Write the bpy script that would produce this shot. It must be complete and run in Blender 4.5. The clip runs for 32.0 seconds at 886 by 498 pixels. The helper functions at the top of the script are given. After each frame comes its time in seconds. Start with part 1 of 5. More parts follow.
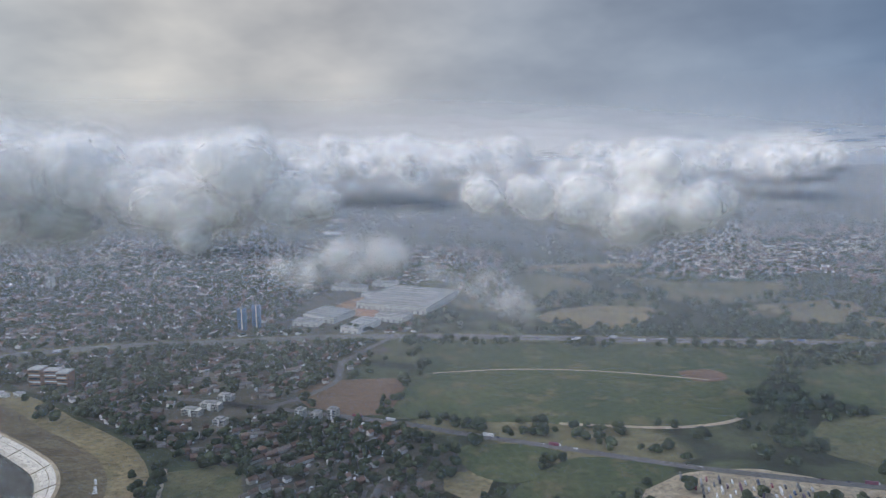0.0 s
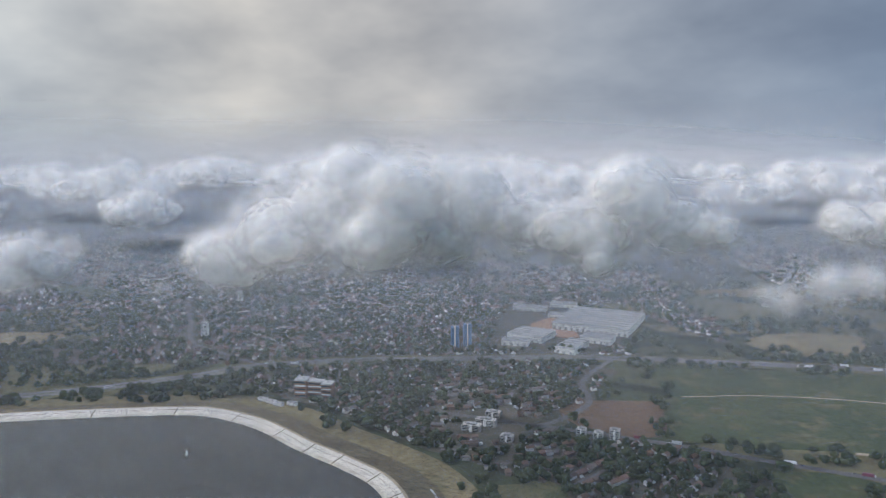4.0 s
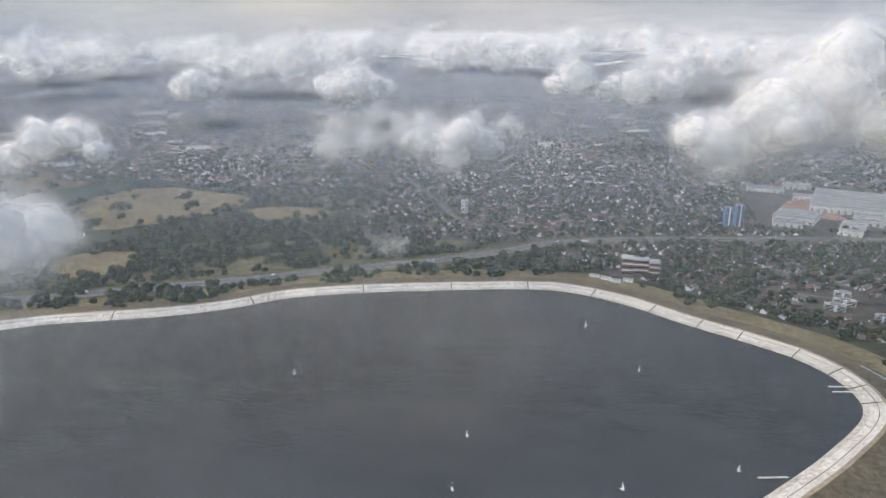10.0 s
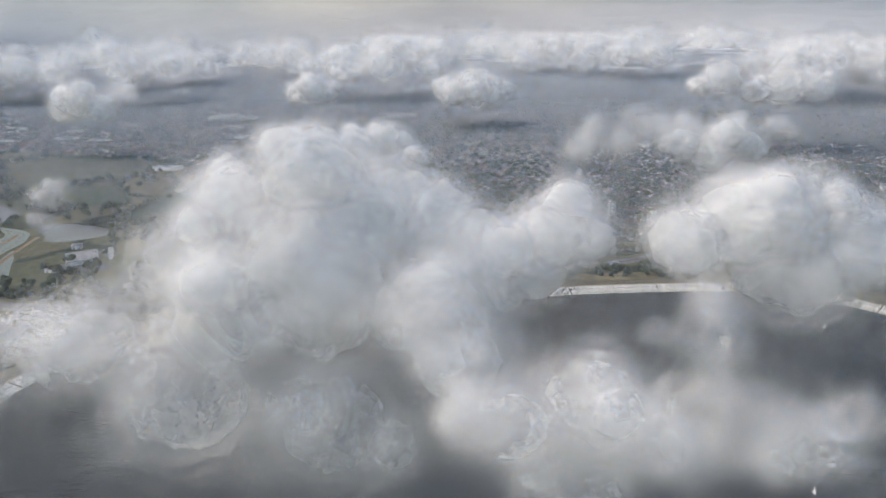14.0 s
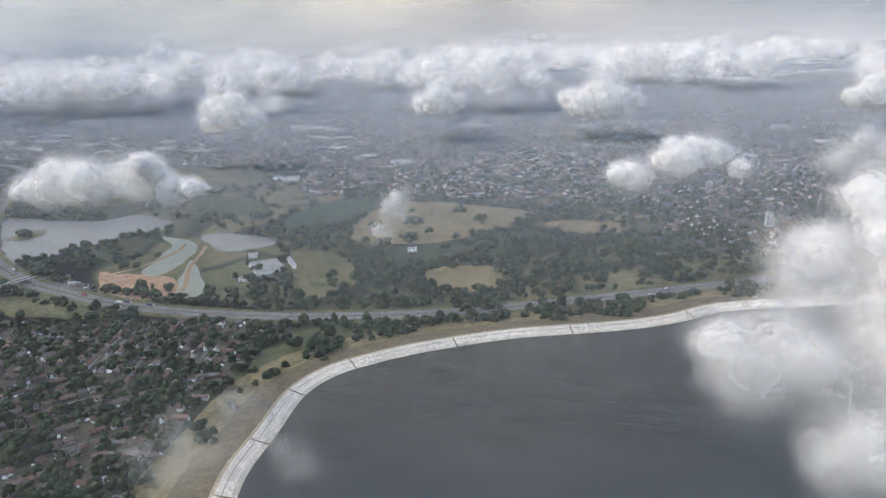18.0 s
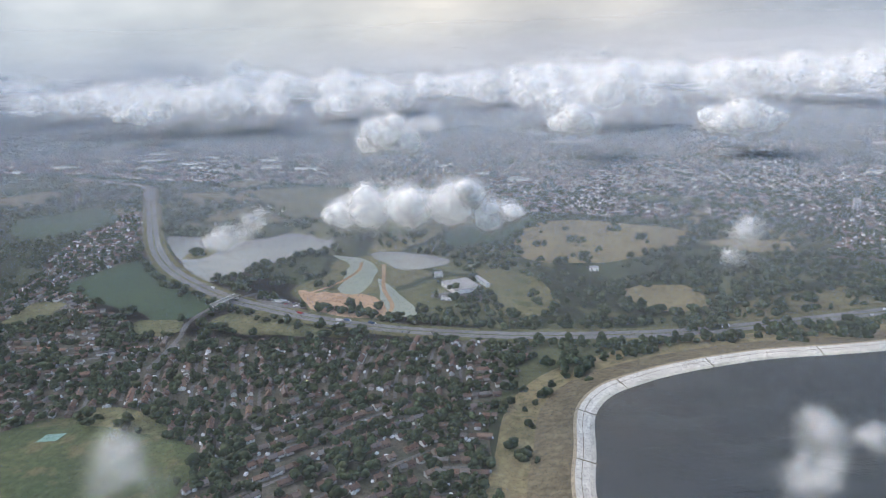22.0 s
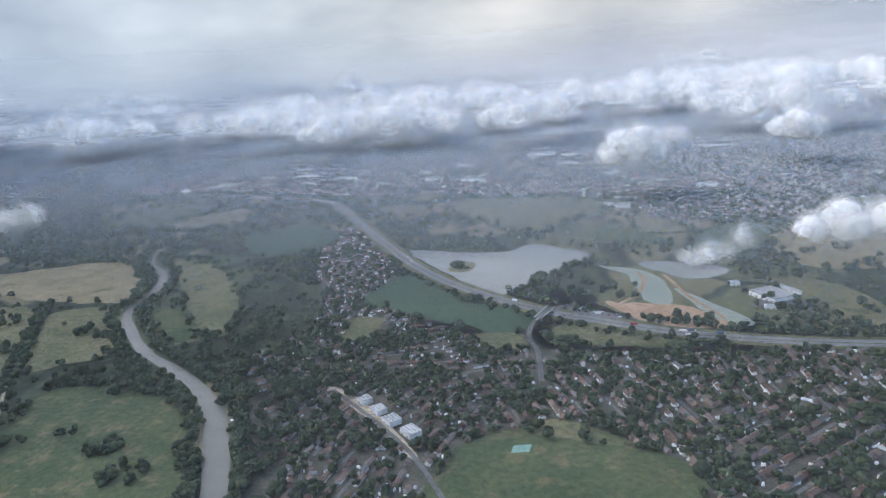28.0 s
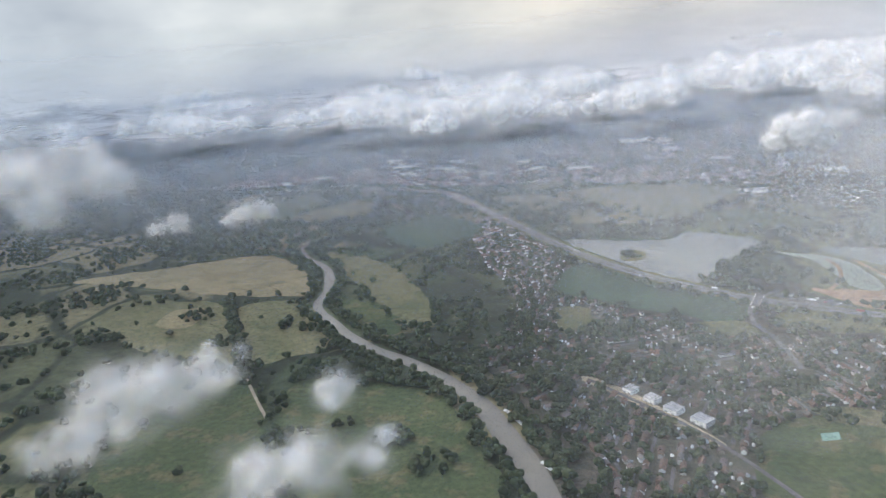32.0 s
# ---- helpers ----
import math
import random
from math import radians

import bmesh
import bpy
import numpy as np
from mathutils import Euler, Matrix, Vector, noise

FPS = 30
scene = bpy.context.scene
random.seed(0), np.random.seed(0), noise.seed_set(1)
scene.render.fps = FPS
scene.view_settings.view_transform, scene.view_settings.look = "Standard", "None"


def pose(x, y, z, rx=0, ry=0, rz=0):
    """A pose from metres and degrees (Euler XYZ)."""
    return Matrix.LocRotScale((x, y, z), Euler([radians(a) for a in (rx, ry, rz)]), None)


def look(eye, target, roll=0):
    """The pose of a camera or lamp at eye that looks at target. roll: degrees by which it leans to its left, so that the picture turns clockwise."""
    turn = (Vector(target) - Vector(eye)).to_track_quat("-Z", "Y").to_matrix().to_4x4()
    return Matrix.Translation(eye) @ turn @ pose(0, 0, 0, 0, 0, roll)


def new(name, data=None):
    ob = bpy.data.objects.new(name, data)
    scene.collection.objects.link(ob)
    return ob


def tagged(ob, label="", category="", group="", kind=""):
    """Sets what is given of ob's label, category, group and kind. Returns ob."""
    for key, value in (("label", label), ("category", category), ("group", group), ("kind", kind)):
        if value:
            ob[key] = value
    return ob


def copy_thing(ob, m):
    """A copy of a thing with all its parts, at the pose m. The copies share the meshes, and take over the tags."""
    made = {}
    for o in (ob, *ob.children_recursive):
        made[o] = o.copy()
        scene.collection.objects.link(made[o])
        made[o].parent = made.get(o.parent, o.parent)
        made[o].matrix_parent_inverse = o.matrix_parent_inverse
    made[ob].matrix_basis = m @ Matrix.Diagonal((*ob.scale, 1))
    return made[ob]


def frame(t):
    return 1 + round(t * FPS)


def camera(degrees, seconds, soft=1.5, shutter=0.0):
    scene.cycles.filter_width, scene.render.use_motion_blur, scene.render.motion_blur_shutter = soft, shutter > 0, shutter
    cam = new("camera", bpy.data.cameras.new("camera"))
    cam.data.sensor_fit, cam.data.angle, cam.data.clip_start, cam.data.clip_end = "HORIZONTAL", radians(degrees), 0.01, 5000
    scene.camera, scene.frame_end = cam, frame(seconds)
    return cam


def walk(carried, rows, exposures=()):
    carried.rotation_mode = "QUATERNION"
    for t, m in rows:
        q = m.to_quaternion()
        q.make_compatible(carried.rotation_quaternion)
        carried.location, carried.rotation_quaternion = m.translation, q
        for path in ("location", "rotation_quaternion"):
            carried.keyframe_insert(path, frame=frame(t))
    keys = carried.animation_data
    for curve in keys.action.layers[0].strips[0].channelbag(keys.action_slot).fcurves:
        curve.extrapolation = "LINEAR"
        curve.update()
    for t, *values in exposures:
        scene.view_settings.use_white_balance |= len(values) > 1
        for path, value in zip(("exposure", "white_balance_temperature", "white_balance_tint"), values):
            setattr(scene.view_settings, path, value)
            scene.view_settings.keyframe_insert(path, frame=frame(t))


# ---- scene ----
cam = camera(66.0, 32.0, soft=1.2)
PATH = [
    (0, 0.00, 0.00, 150.00, -0.00, -9.23, 0.50),
    (0.5, -15.36, -1.51, 150.48, 0.45, -8.98, 0.17),
    (1, -30.71, -3.04, 150.95, 0.92, -8.15, 0.26),
    (1.5, -46.06, -4.60, 151.42, 1.45, -7.16, 0.50),
    (2, -61.41, -6.22, 151.87, 2.07, -6.37, 0.63),
    (2.5, -76.76, -7.90, 152.32, 2.77, -6.02, 0.63),
    (3, -92.08, -9.64, 152.74, 3.56, -6.17, 0.47),
    (3.5, -107.37, -11.43, 153.15, 4.34, -6.78, 0.25),
    (5.5, -167.84, -19.62, 154.46, 7.21, -10.49, 0.99),
    (6, -182.96, -21.79, 154.80, 7.82, -11.65, 1.18),
    (6.5, -198.08, -23.98, 155.16, 8.35, -13.07, 1.27),
    (7, -213.20, -26.22, 155.52, 8.75, -14.75, 1.27),
    (7.5, -228.32, -28.51, 155.89, 9.04, -16.41, 1.23),
    (8, -243.44, -30.84, 156.26, 9.23, -17.79, 1.21),
    (8.5, -258.57, -33.20, 156.62, 9.32, -18.51, 1.14),
    (9, -273.69, -35.58, 156.98, 9.34, -18.63, 0.90),
    (9.5, -288.83, -37.96, 157.32, 9.32, -18.30, 0.69),
    (10, -303.97, -40.36, 157.64, 9.29, -17.86, 0.55),
    (10.5, -319.13, -42.76, 157.94, 9.30, -17.61, 0.60),
    (11, -334.29, -45.17, 158.21, 9.40, -17.67, 0.81),
    (11.5, -349.43, -47.61, 158.47, 9.50, -17.96, 1.01),
    (12, -364.55, -50.09, 158.73, 9.57, -18.21, 1.22),
    (12.5, -379.64, -52.61, 158.98, 9.75, -18.13, 1.51),
    (13, -394.71, -55.18, 159.24, 9.83, -18.17, 1.21),
    (13.5, -409.76, -57.80, 159.51, 9.92, -18.16, 1.26),
    (14, -424.81, -60.50, 159.81, 10.00, -17.72, 1.14),
    (14.5, -439.87, -63.26, 160.13, 10.11, -17.61, 1.06),
    (15, -454.93, -66.09, 160.48, 10.25, -17.70, 1.03),
    (15.5, -470.01, -69.01, 160.87, 10.46, -17.86, 1.07),
    (17.5, -530.87, -82.75, 163.48, 11.22, -17.31, 1.41),
    (18, -546.13, -86.63, 164.46, 11.44, -16.91, 1.35),
    (18.5, -561.39, -90.58, 165.49, 11.65, -16.64, 1.38),
    (19, -576.66, -94.59, 166.57, 11.88, -16.45, 1.49),
    (19.5, -591.95, -98.68, 167.69, 12.18, -16.37, 1.43),
    (20, -607.28, -102.82, 168.86, 12.45, -16.33, 1.52),
    (20.5, -622.69, -107.04, 170.05, 12.75, -16.23, 1.60),
    (21, -638.21, -111.35, 171.28, 13.06, -16.10, 1.75),
    (21.5, -653.86, -115.76, 172.54, 13.40, -15.89, 1.81),
    (22, -669.66, -120.30, 173.83, 13.66, -15.63, 1.93),
    (22.5, -685.61, -124.98, 175.15, 13.91, -15.38, 2.09),
    (23, -701.71, -129.79, 176.50, 14.19, -15.26, 2.19),
    (23.5, -717.94, -134.70, 177.89, 14.49, -15.22, 2.25),
    (24, -734.30, -139.72, 179.32, 14.78, -15.33, 2.40),
    (24.5, -750.79, -144.81, 180.78, 15.09, -15.42, 2.54),
    (25, -767.36, -149.97, 182.26, 15.39, -15.52, 2.63),
    (25.5, -783.99, -155.18, 183.76, 15.68, -15.59, 2.78),
    (27.5, -851.49, -177.37, 190.16, 16.63, -15.03, 3.88),
    (28, -868.68, -183.04, 191.92, 16.84, -14.95, 4.08),
    (28.5, -885.92, -188.75, 193.70, 17.05, -14.97, 4.23),
    (29, -903.20, -194.50, 195.51, 17.23, -15.19, 4.45),
    (29.5, -920.49, -200.29, 197.35, 17.42, -15.53, 4.63),
    (30, -937.79, -206.11, 199.19, 17.61, -15.87, 4.82),
    (30.5, -955.09, -211.94, 201.04, 17.82, -16.16, 4.95),
    (31, -972.38, -217.78, 202.89, 18.00, -16.23, 5.07),
    (31.5, -989.68, -223.61, 204.76, 18.17, -16.11, 5.22),
    (32, -1006.98, -229.43, 206.64, 18.37, -15.81, 5.40),
]
walk(cam, [(t, pose(x, y, z, 90 + pitch, roll, yaw)) for t, x, y, z, yaw, pitch, roll in PATH],
     [(0, 0.26, 6150, 10), (1, 0.2, 6550, 10), (2, 0.22, 6750, 10), (3, 0.22, 6500, 10), (6, 0.37, 6050, 10), (7, 0.42, 6050, 10), (9, 0.55, 6750, 10), (15.5, 0.28, 6750, 10), (19, 0.65, 6550, 10), (23, 0.68, 6300, 10), (25, 0.68, 6150, 10), (29, 0.65, 5880, 9), (30, 0.66, 5820, 9), (30.5, 0.66, 6150, 9), (32, 0.74, 6550, 9)])

# ---- light: hazy evening, low warm sun behind the cloud in the north-west ----
SUN_UP, SUN_AZ = 48.0, -88.0
scene.cycles.transparent_max_bounces = 192
world = bpy.data.worlds.new("evening_sky")
scene.world = world
world.use_nodes = True
_sky = world.node_tree.nodes.new("ShaderNodeTexSky")
_sky.sky_type, _sky.sun_disc = "NISHITA", False
_sky.sun_elevation, _sky.sun_rotation = radians(SUN_UP), radians(SUN_AZ)
_sky.air_density, _sky.dust_density = 1.4, 3.0
world.node_tree.links.new(_sky.outputs[0], world.node_tree.nodes["Background"].inputs[0])
world.node_tree.nodes["Background"].inputs[1].default_value = 0.15
sun = new("sun", bpy.data.lights.new("sun", "SUN"))
sun.data.energy, sun.data.angle, sun.data.color = 1.0, radians(25), (1.0, 0.93, 0.84)
_az, _up = radians(SUN_AZ), radians(SUN_UP)
sun.matrix_world = look((math.sin(_az) * math.cos(_up), math.cos(_az) * math.cos(_up), math.sin(_up)), (0, 0, 0))


# ---- small tools ----
def material(name, rough=0.9):
    m = bpy.data.materials.new(name)
    m.use_nodes = True
    b = m.node_tree.nodes["Principled BSDF"]
    b.inputs["Roughness"].default_value = rough
    b.inputs["Specular IOR Level"].default_value = 0.25
    return m, m.node_tree.nodes, m.node_tree.links, b


def ramp(nodes, links, source, stops):
    r = nodes.new("ShaderNodeValToRGB")
    while len(r.color_ramp.elements) < len(stops):
        r.color_ramp.elements.new(0.5)
    for e, (p, c) in zip(r.color_ramp.elements, stops):
        e.position, e.color = p, (*c, 1)
    links.new(source, r.inputs[0])
    return r.outputs[0]


def noise_tex(nodes, links, scale, detail=4, rough=0.55, stretch=None):
    g = nodes.new("ShaderNodeNewGeometry")
    n = nodes.new("ShaderNodeTexNoise")
    n.inputs["Scale"].default_value, n.inputs["Detail"].default_value, n.inputs["Roughness"].default_value = scale, detail, rough
    if stretch:
        mp = nodes.new("ShaderNodeMapping")
        mp.inputs["Scale"].default_value = stretch[:3]
        mp.inputs["Rotation"].default_value[2] = radians(stretch[3])
        links.new(g.outputs["Position"], mp.inputs[0])
        links.new(mp.outputs[0], n.inputs["Vector"])
    else:
        links.new(g.outputs["Position"], n.inputs["Vector"])
    return n.outputs["Fac"]


def mix(nodes, links, fac, a, b, kind="MIX"):
    m = nodes.new("ShaderNodeMix")
    m.data_type, m.blend_type = "RGBA", kind
    for v, s in ((fac, m.inputs["Factor"]), (a, m.inputs[6]), (b, m.inputs[7])):
        if isinstance(v, (int, float)):
            s.default_value = v
        elif isinstance(v, tuple):
            s.default_value = (*v, 1)
        else:
            links.new(v, s)
    return m.outputs[2]


def two_scale(name, dark, light, coarse, fine, rough=0.9, bump=0.0, stretch=None, patch=None):
    """A surface with patches at a coarse scale and grain at a fine one."""
    m, nodes, links, b = material(name, rough)
    big = noise_tex(nodes, links, coarse, 6, 0.68)
    small = noise_tex(nodes, links, fine, 4, 0.65, stretch)
    col = ramp(nodes, links, big, [(0.34, dark), (0.66, light)])
    if patch:
        where = ramp(nodes, links, noise_tex(nodes, links, coarse * 2.7, 5, 0.7), [(0.52, (0, 0, 0)), (0.62, (0.8, 0.8, 0.8))])
        col = mix(nodes, links, where, col, patch)
    grain = ramp(nodes, links, small, [(0.28, (0.62, 0.62, 0.62)), (0.72, (1.32, 1.32, 1.32))])
    links.new(mix(nodes, links, 1.0, col, grain, "MULTIPLY"), b.inputs["Base Color"])
    if bump:
        bn = nodes.new("ShaderNodeBump")
        bn.inputs["Distance"].default_value = bump
        links.new(small, bn.inputs["Height"])
        links.new(bn.outputs[0], b.inputs["Normal"])
    return m


def per_piece(name, stops, rough=0.85, islands=True):
    """A surface whose colour differs from piece to piece."""
    m, nodes, links, b = material(name, rough)
    src = nodes.new("ShaderNodeNewGeometry").outputs["Random Per Island"] if islands else nodes.new("ShaderNodeObjectInfo").outputs["Random"]
    col = ramp(nodes, links, src, stops)
    grain = ramp(nodes, links, noise_tex(nodes, links, 0.8, 3), [(0.3, (0.8, 0.8, 0.8)), (0.7, (1.15, 1.15, 1.15))])
    links.new(mix(nodes, links, 1.0, col, grain, "MULTIPLY"), b.inputs["Base Color"])
    return m


def spline(pts, closed=False, step=6.0):
    """A smooth line through a few control points, as an array of xy."""
    p = np.array(pts, float)
    n = len(p)
    get = (lambda i: p[i % n]) if closed else (lambda i: p[min(max(i, 0), n - 1)])
    out = []
    for i in range(n if closed else n - 1):
        a, b, c, d = get(i - 1), get(i), get(i + 1), get(i + 2)
        k = max(2, int(np.linalg.norm(c - b) / step))
        for j in range(k):
            t = j / k
            out.append(0.5 * ((2 * b) + (c - a) * t + (2 * a - 5 * b + 4 * c - d) * t * t + (3 * b - a - 3 * c + d) * t ** 3))
    if not closed:
        out.append(p[-1])
    return np.array(out)


def wobble(line, amount, seed=0.0):
    q = line.copy()
    for i, (x, y) in enumerate(line):
        q[i] += (amount * noise.noise((x * 0.06, y * 0.06, seed)), amount * noise.noise((x * 0.06, y * 0.06, seed + 9)))
    return q


def mesh_object(name, verts, faces, mats, parent=None, indices=None, smooth=False):
    me = bpy.data.meshes.new(name)
    me.from_pydata([tuple(v) for v in verts], [], faces)
    for m in (mats if isinstance(mats, (list, tuple)) else [mats]):
        me.materials.append(m)
    if indices is not None:
        me.polygons.foreach_set("material_index", indices)
    if smooth:
        me.polygons.foreach_set("use_smooth", [True] * len(me.polygons))
    me.update()
    ob = new(name, me)
    if parent:
        ob.parent = parent
    return ob


def part(name, bm, mat, parent, label=""):
    me = bpy.data.meshes.new(name)
    bm.to_mesh(me)
    bm.free()
    me.materials.append(mat)
    ob = new(name, me)
    ob.parent = parent
    return tagged(ob, label)


def ribbon(name, line, w0, w1, z0, z1, mat, parent=None, skirt=0.0):
    """A strip along a line, from w0 to w1 to its left, at the heights z0 and z1."""
    t = np.gradient(line, axis=0)
    t /= np.linalg.norm(t, axis=1)[:, None] + 1e-9
    nrm = np.stack([-t[:, 1], t[:, 0]], 1)
    verts, faces = [], []
    lefts, rights = np.broadcast_to(w0, len(line)), np.broadcast_to(w1, len(line))
    for p, n, l, r in zip(line, nrm, lefts, rights):
        a, b = p + n * l, p + n * r
        verts += [(*a, z0), (*b, z1)]
    k = len(line)
    faces = [(2 * i, 2 * i + 2, 2 * i + 3, 2 * i + 1) for i in range(k - 1)]
    return mesh_object(name, verts, faces, mat, parent)


def slab(name, line, z, mat, parent=None, thick=0.3):
    """A flat piece of ground with a closed outline and a low edge."""
    bm = bmesh.new()
    top = [bm.verts.new((x, y, z)) for x, y in line]
    low = [bm.verts.new((x, y, z - thick)) for x, y in line]
    f = bm.faces.new(top)
    if f.normal.z < 0 or sum((top[i].co.x * top[i - 1].co.y - top[i - 1].co.x * top[i].co.y) for i in range(len(top))) > 0:
        f.normal_flip()
    for i in range(len(top)):
        bm.faces.new((top[i - 1], low[i - 1], low[i], top[i]))
    bmesh.ops.triangulate(bm, faces=[f])
    me = bpy.data.meshes.new(name)
    bm.to_mesh(me)
    bm.free()
    me.materials.append(mat)
    ob = new(name, me)
    if parent:
        ob.parent = parent
    return ob


# ---- the plan as a raster: what covers the ground where ----
RX, RY, RS = -2600, -350, 3.0
GRID = np.zeros((750, 1250), np.uint8)
FREE, WATER, ROAD, FIELD, TOWN, WOOD, YARD, PARK = range(8)


def cover(line, code):
    xs = RX + RS * (np.arange(GRID.shape[1]) + 0.5)
    ys = RY + RS * (np.arange(GRID.shape[0]) + 0.5)
    lo, hi = line.min(0), line.max(0)
    ix, iy = np.where((xs > lo[0]) & (xs < hi[0]))[0], np.where((ys > lo[1]) & (ys < hi[1]))[0]
    if not len(ix) or not len(iy):
        return
    X, Y = np.meshgrid(xs[ix], ys[iy])
    inside = np.zeros(X.shape, bool)
    for a, b in zip(line, np.roll(line, -1, 0)):
        if a[1] == b[1]:
            continue
        hit = ((a[1] > Y) != (b[1] > Y)) & (X < (b[0] - a[0]) * (Y - a[1]) / (b[1] - a[1]) + a[0])
        inside ^= hit
    sub = GRID[iy[0]:iy[-1] + 1, ix[0]:ix[-1] + 1]
    sub[inside] = code


def cover_line(line, half, code):
    for (x, y) in line:
        i0, i1 = int((x - half - RX) / RS), int((x + half - RX) / RS)
        j0, j1 = int((y - half - RY) / RS), int((y + half - RY) / RS)
        if i1 > 0 and j1 > 0:
            GRID[max(j0, 0):j1 + 1, max(i0, 0):i1 + 1] = code


def code_at(x, y):
    i, j = ((np.asarray(x) - RX) / RS).astype(int), ((np.asarray(y) - RY) / RS).astype(int)
    ok = (i >= 0) & (j >= 0) & (i < GRID.shape[1]) & (j < GRID.shape[0])
    return np.where(ok, GRID[np.clip(j, 0, GRID.shape[0] - 1), np.clip(i, 0, GRID.shape[1] - 1)], FREE)



# ---- materials ----
GRASS = two_scale("meadow_green", (0.042, 0.066, 0.028), (0.082, 0.098, 0.043), 0.02, 0.25, patch=(0.125, 0.115, 0.06))
GRASS_DEEP = two_scale("crop_deep_green", (0.035, 0.065, 0.035), (0.05, 0.085, 0.045), 0.015, 0.2)
STRAW = two_scale("dry_straw_grass", (0.17, 0.145, 0.08), (0.26, 0.215, 0.125), 0.02, 0.3, patch=(0.13, 0.125, 0.065))
OLIVE = two_scale("olive_dry_grass", (0.09, 0.10, 0.048), (0.16, 0.145, 0.078), 0.02, 0.25, patch=(0.07, 0.085, 0.04))
BROWN = two_scale("ploughed_brown_earth", (0.12, 0.08, 0.055), (0.17, 0.115, 0.08), 0.03, 0.4)
BANK = two_scale("bank_dry_grass", (0.15, 0.13, 0.068), (0.23, 0.19, 0.11), 0.03, 0.35, patch=(0.11, 0.105, 0.055))
BANK_DARK = two_scale("bank_worn_grass", (0.10, 0.085, 0.055), (0.16, 0.135, 0.085), 0.05, 0.4)
CONCRETE = two_scale("pale_concrete", (0.52, 0.50, 0.46), (0.70, 0.68, 0.63), 0.06, 0.6, 0.8)
CONCRETE_STAINED = two_scale("stained_concrete", (0.38, 0.36, 0.31), (0.62, 0.60, 0.54), 0.10, 0.7, 0.8)
ASPHALT = two_scale("worn_asphalt", (0.14, 0.14, 0.14), (0.20, 0.20, 0.20), 0.05, 0.6, 0.85)
STREET = two_scale("street_asphalt", (0.10, 0.10, 0.10), (0.16, 0.155, 0.15), 0.05, 0.6, 0.85)
SAND = two_scale("quarry_sand", (0.28, 0.18, 0.115), (0.42, 0.29, 0.19), 0.05, 0.35)
DIRT = two_scale("pale_dirt_track", (0.30, 0.25, 0.18), (0.40, 0.34, 0.25), 0.05, 0.4)
ROOF_WHITE = two_scale("white_metal_roof", (0.36, 0.37, 0.38), (0.50, 0.51, 0.52), 0.05, 0.5, 0.5)


def ground_material():
    m, nodes, links, b = material("patchwork_ground", 0.95)
    g = nodes.new("ShaderNodeNewGeometry")
    warp = nodes.new("ShaderNodeTexNoise")
    warp.inputs["Scale"].default_value, warp.inputs["Detail"].default_value = 0.012, 3
    links.new(g.outputs["Position"], warp.inputs["Vector"])
    add = nodes.new("ShaderNodeVectorMath")
    add.operation = "MULTIPLY_ADD"
    links.new(warp.outputs["Color"], add.inputs[0])
    add.inputs[1].default_value = (60, 60, 0)
    links.new(g.outputs["Position"], add.inputs[2])
    cells = nodes.new("ShaderNodeTexVoronoi")
    cells.inputs["Scale"].default_value = 0.0085
    links.new(add.outputs[0], cells.inputs["Vector"])
    sep = nodes.new("ShaderNodeSeparateColor")
    links.new(cells.outputs["Color"], sep.inputs[0])
    fields = ramp(nodes, links, sep.outputs[0], [(0.0, (0.05, 0.065, 0.035)), (0.3, (0.075, 0.085, 0.045)), (0.55, (0.11, 0.115, 0.06)), (0.8, (0.17, 0.15, 0.085)), (1.0, (0.055, 0.075, 0.04))])
    edges = nodes.new("ShaderNodeTexVoronoi")
    edges.feature = "DISTANCE_TO_EDGE"
    edges.inputs["Scale"].default_value = 0.0085
    links.new(add.outputs[0], edges.inputs["Vector"])
    hedge = ramp(nodes, links, edges.outputs["Distance"], [(0.02, (1, 1, 1)), (0.06, (0, 0, 0))])
    woods = ramp(nodes, links, noise_tex(nodes, links, 0.006, 6, 0.65), [(0.50, (0, 0, 0)), (0.56, (1, 1, 1))])
    base = mix(nodes, links, hedge, fields, (0.03, 0.04, 0.022))
    base = mix(nodes, links, woods, base, (0.035, 0.045, 0.026))
    grain = ramp(nodes, links, noise_tex(nodes, links, 0.12, 4, 0.7), [(0.3, (0.65, 0.65, 0.65)), (0.7, (1.3, 1.3, 1.3))])
    links.new(mix(nodes, links, 1.0, base, grain, "MULTIPLY"), b.inputs["Base Color"])
    return m


def water_material(name, deep, silt, rough, ripple=0.35):
    m, nodes, links, b = material(name, rough)
    col = ramp(nodes, links, noise_tex(nodes, links, 0.008, 4, 0.6, (1, 2.2, 1, 25)), [(0.35, deep), (0.7, silt)])
    links.new(col, b.inputs["Base Color"])
    b.inputs["Specular IOR Level"].default_value = 0.5
    bn = nodes.new("ShaderNodeBump")
    bn.inputs["Distance"].default_value, bn.inputs["Strength"].default_value = 0.25, ripple
    links.new(noise_tex(nodes, links, 0.35, 3, 0.6, (1, 2, 1, 20)), bn.inputs["Height"])
    links.new(bn.outputs[0], b.inputs["Normal"])
    return m


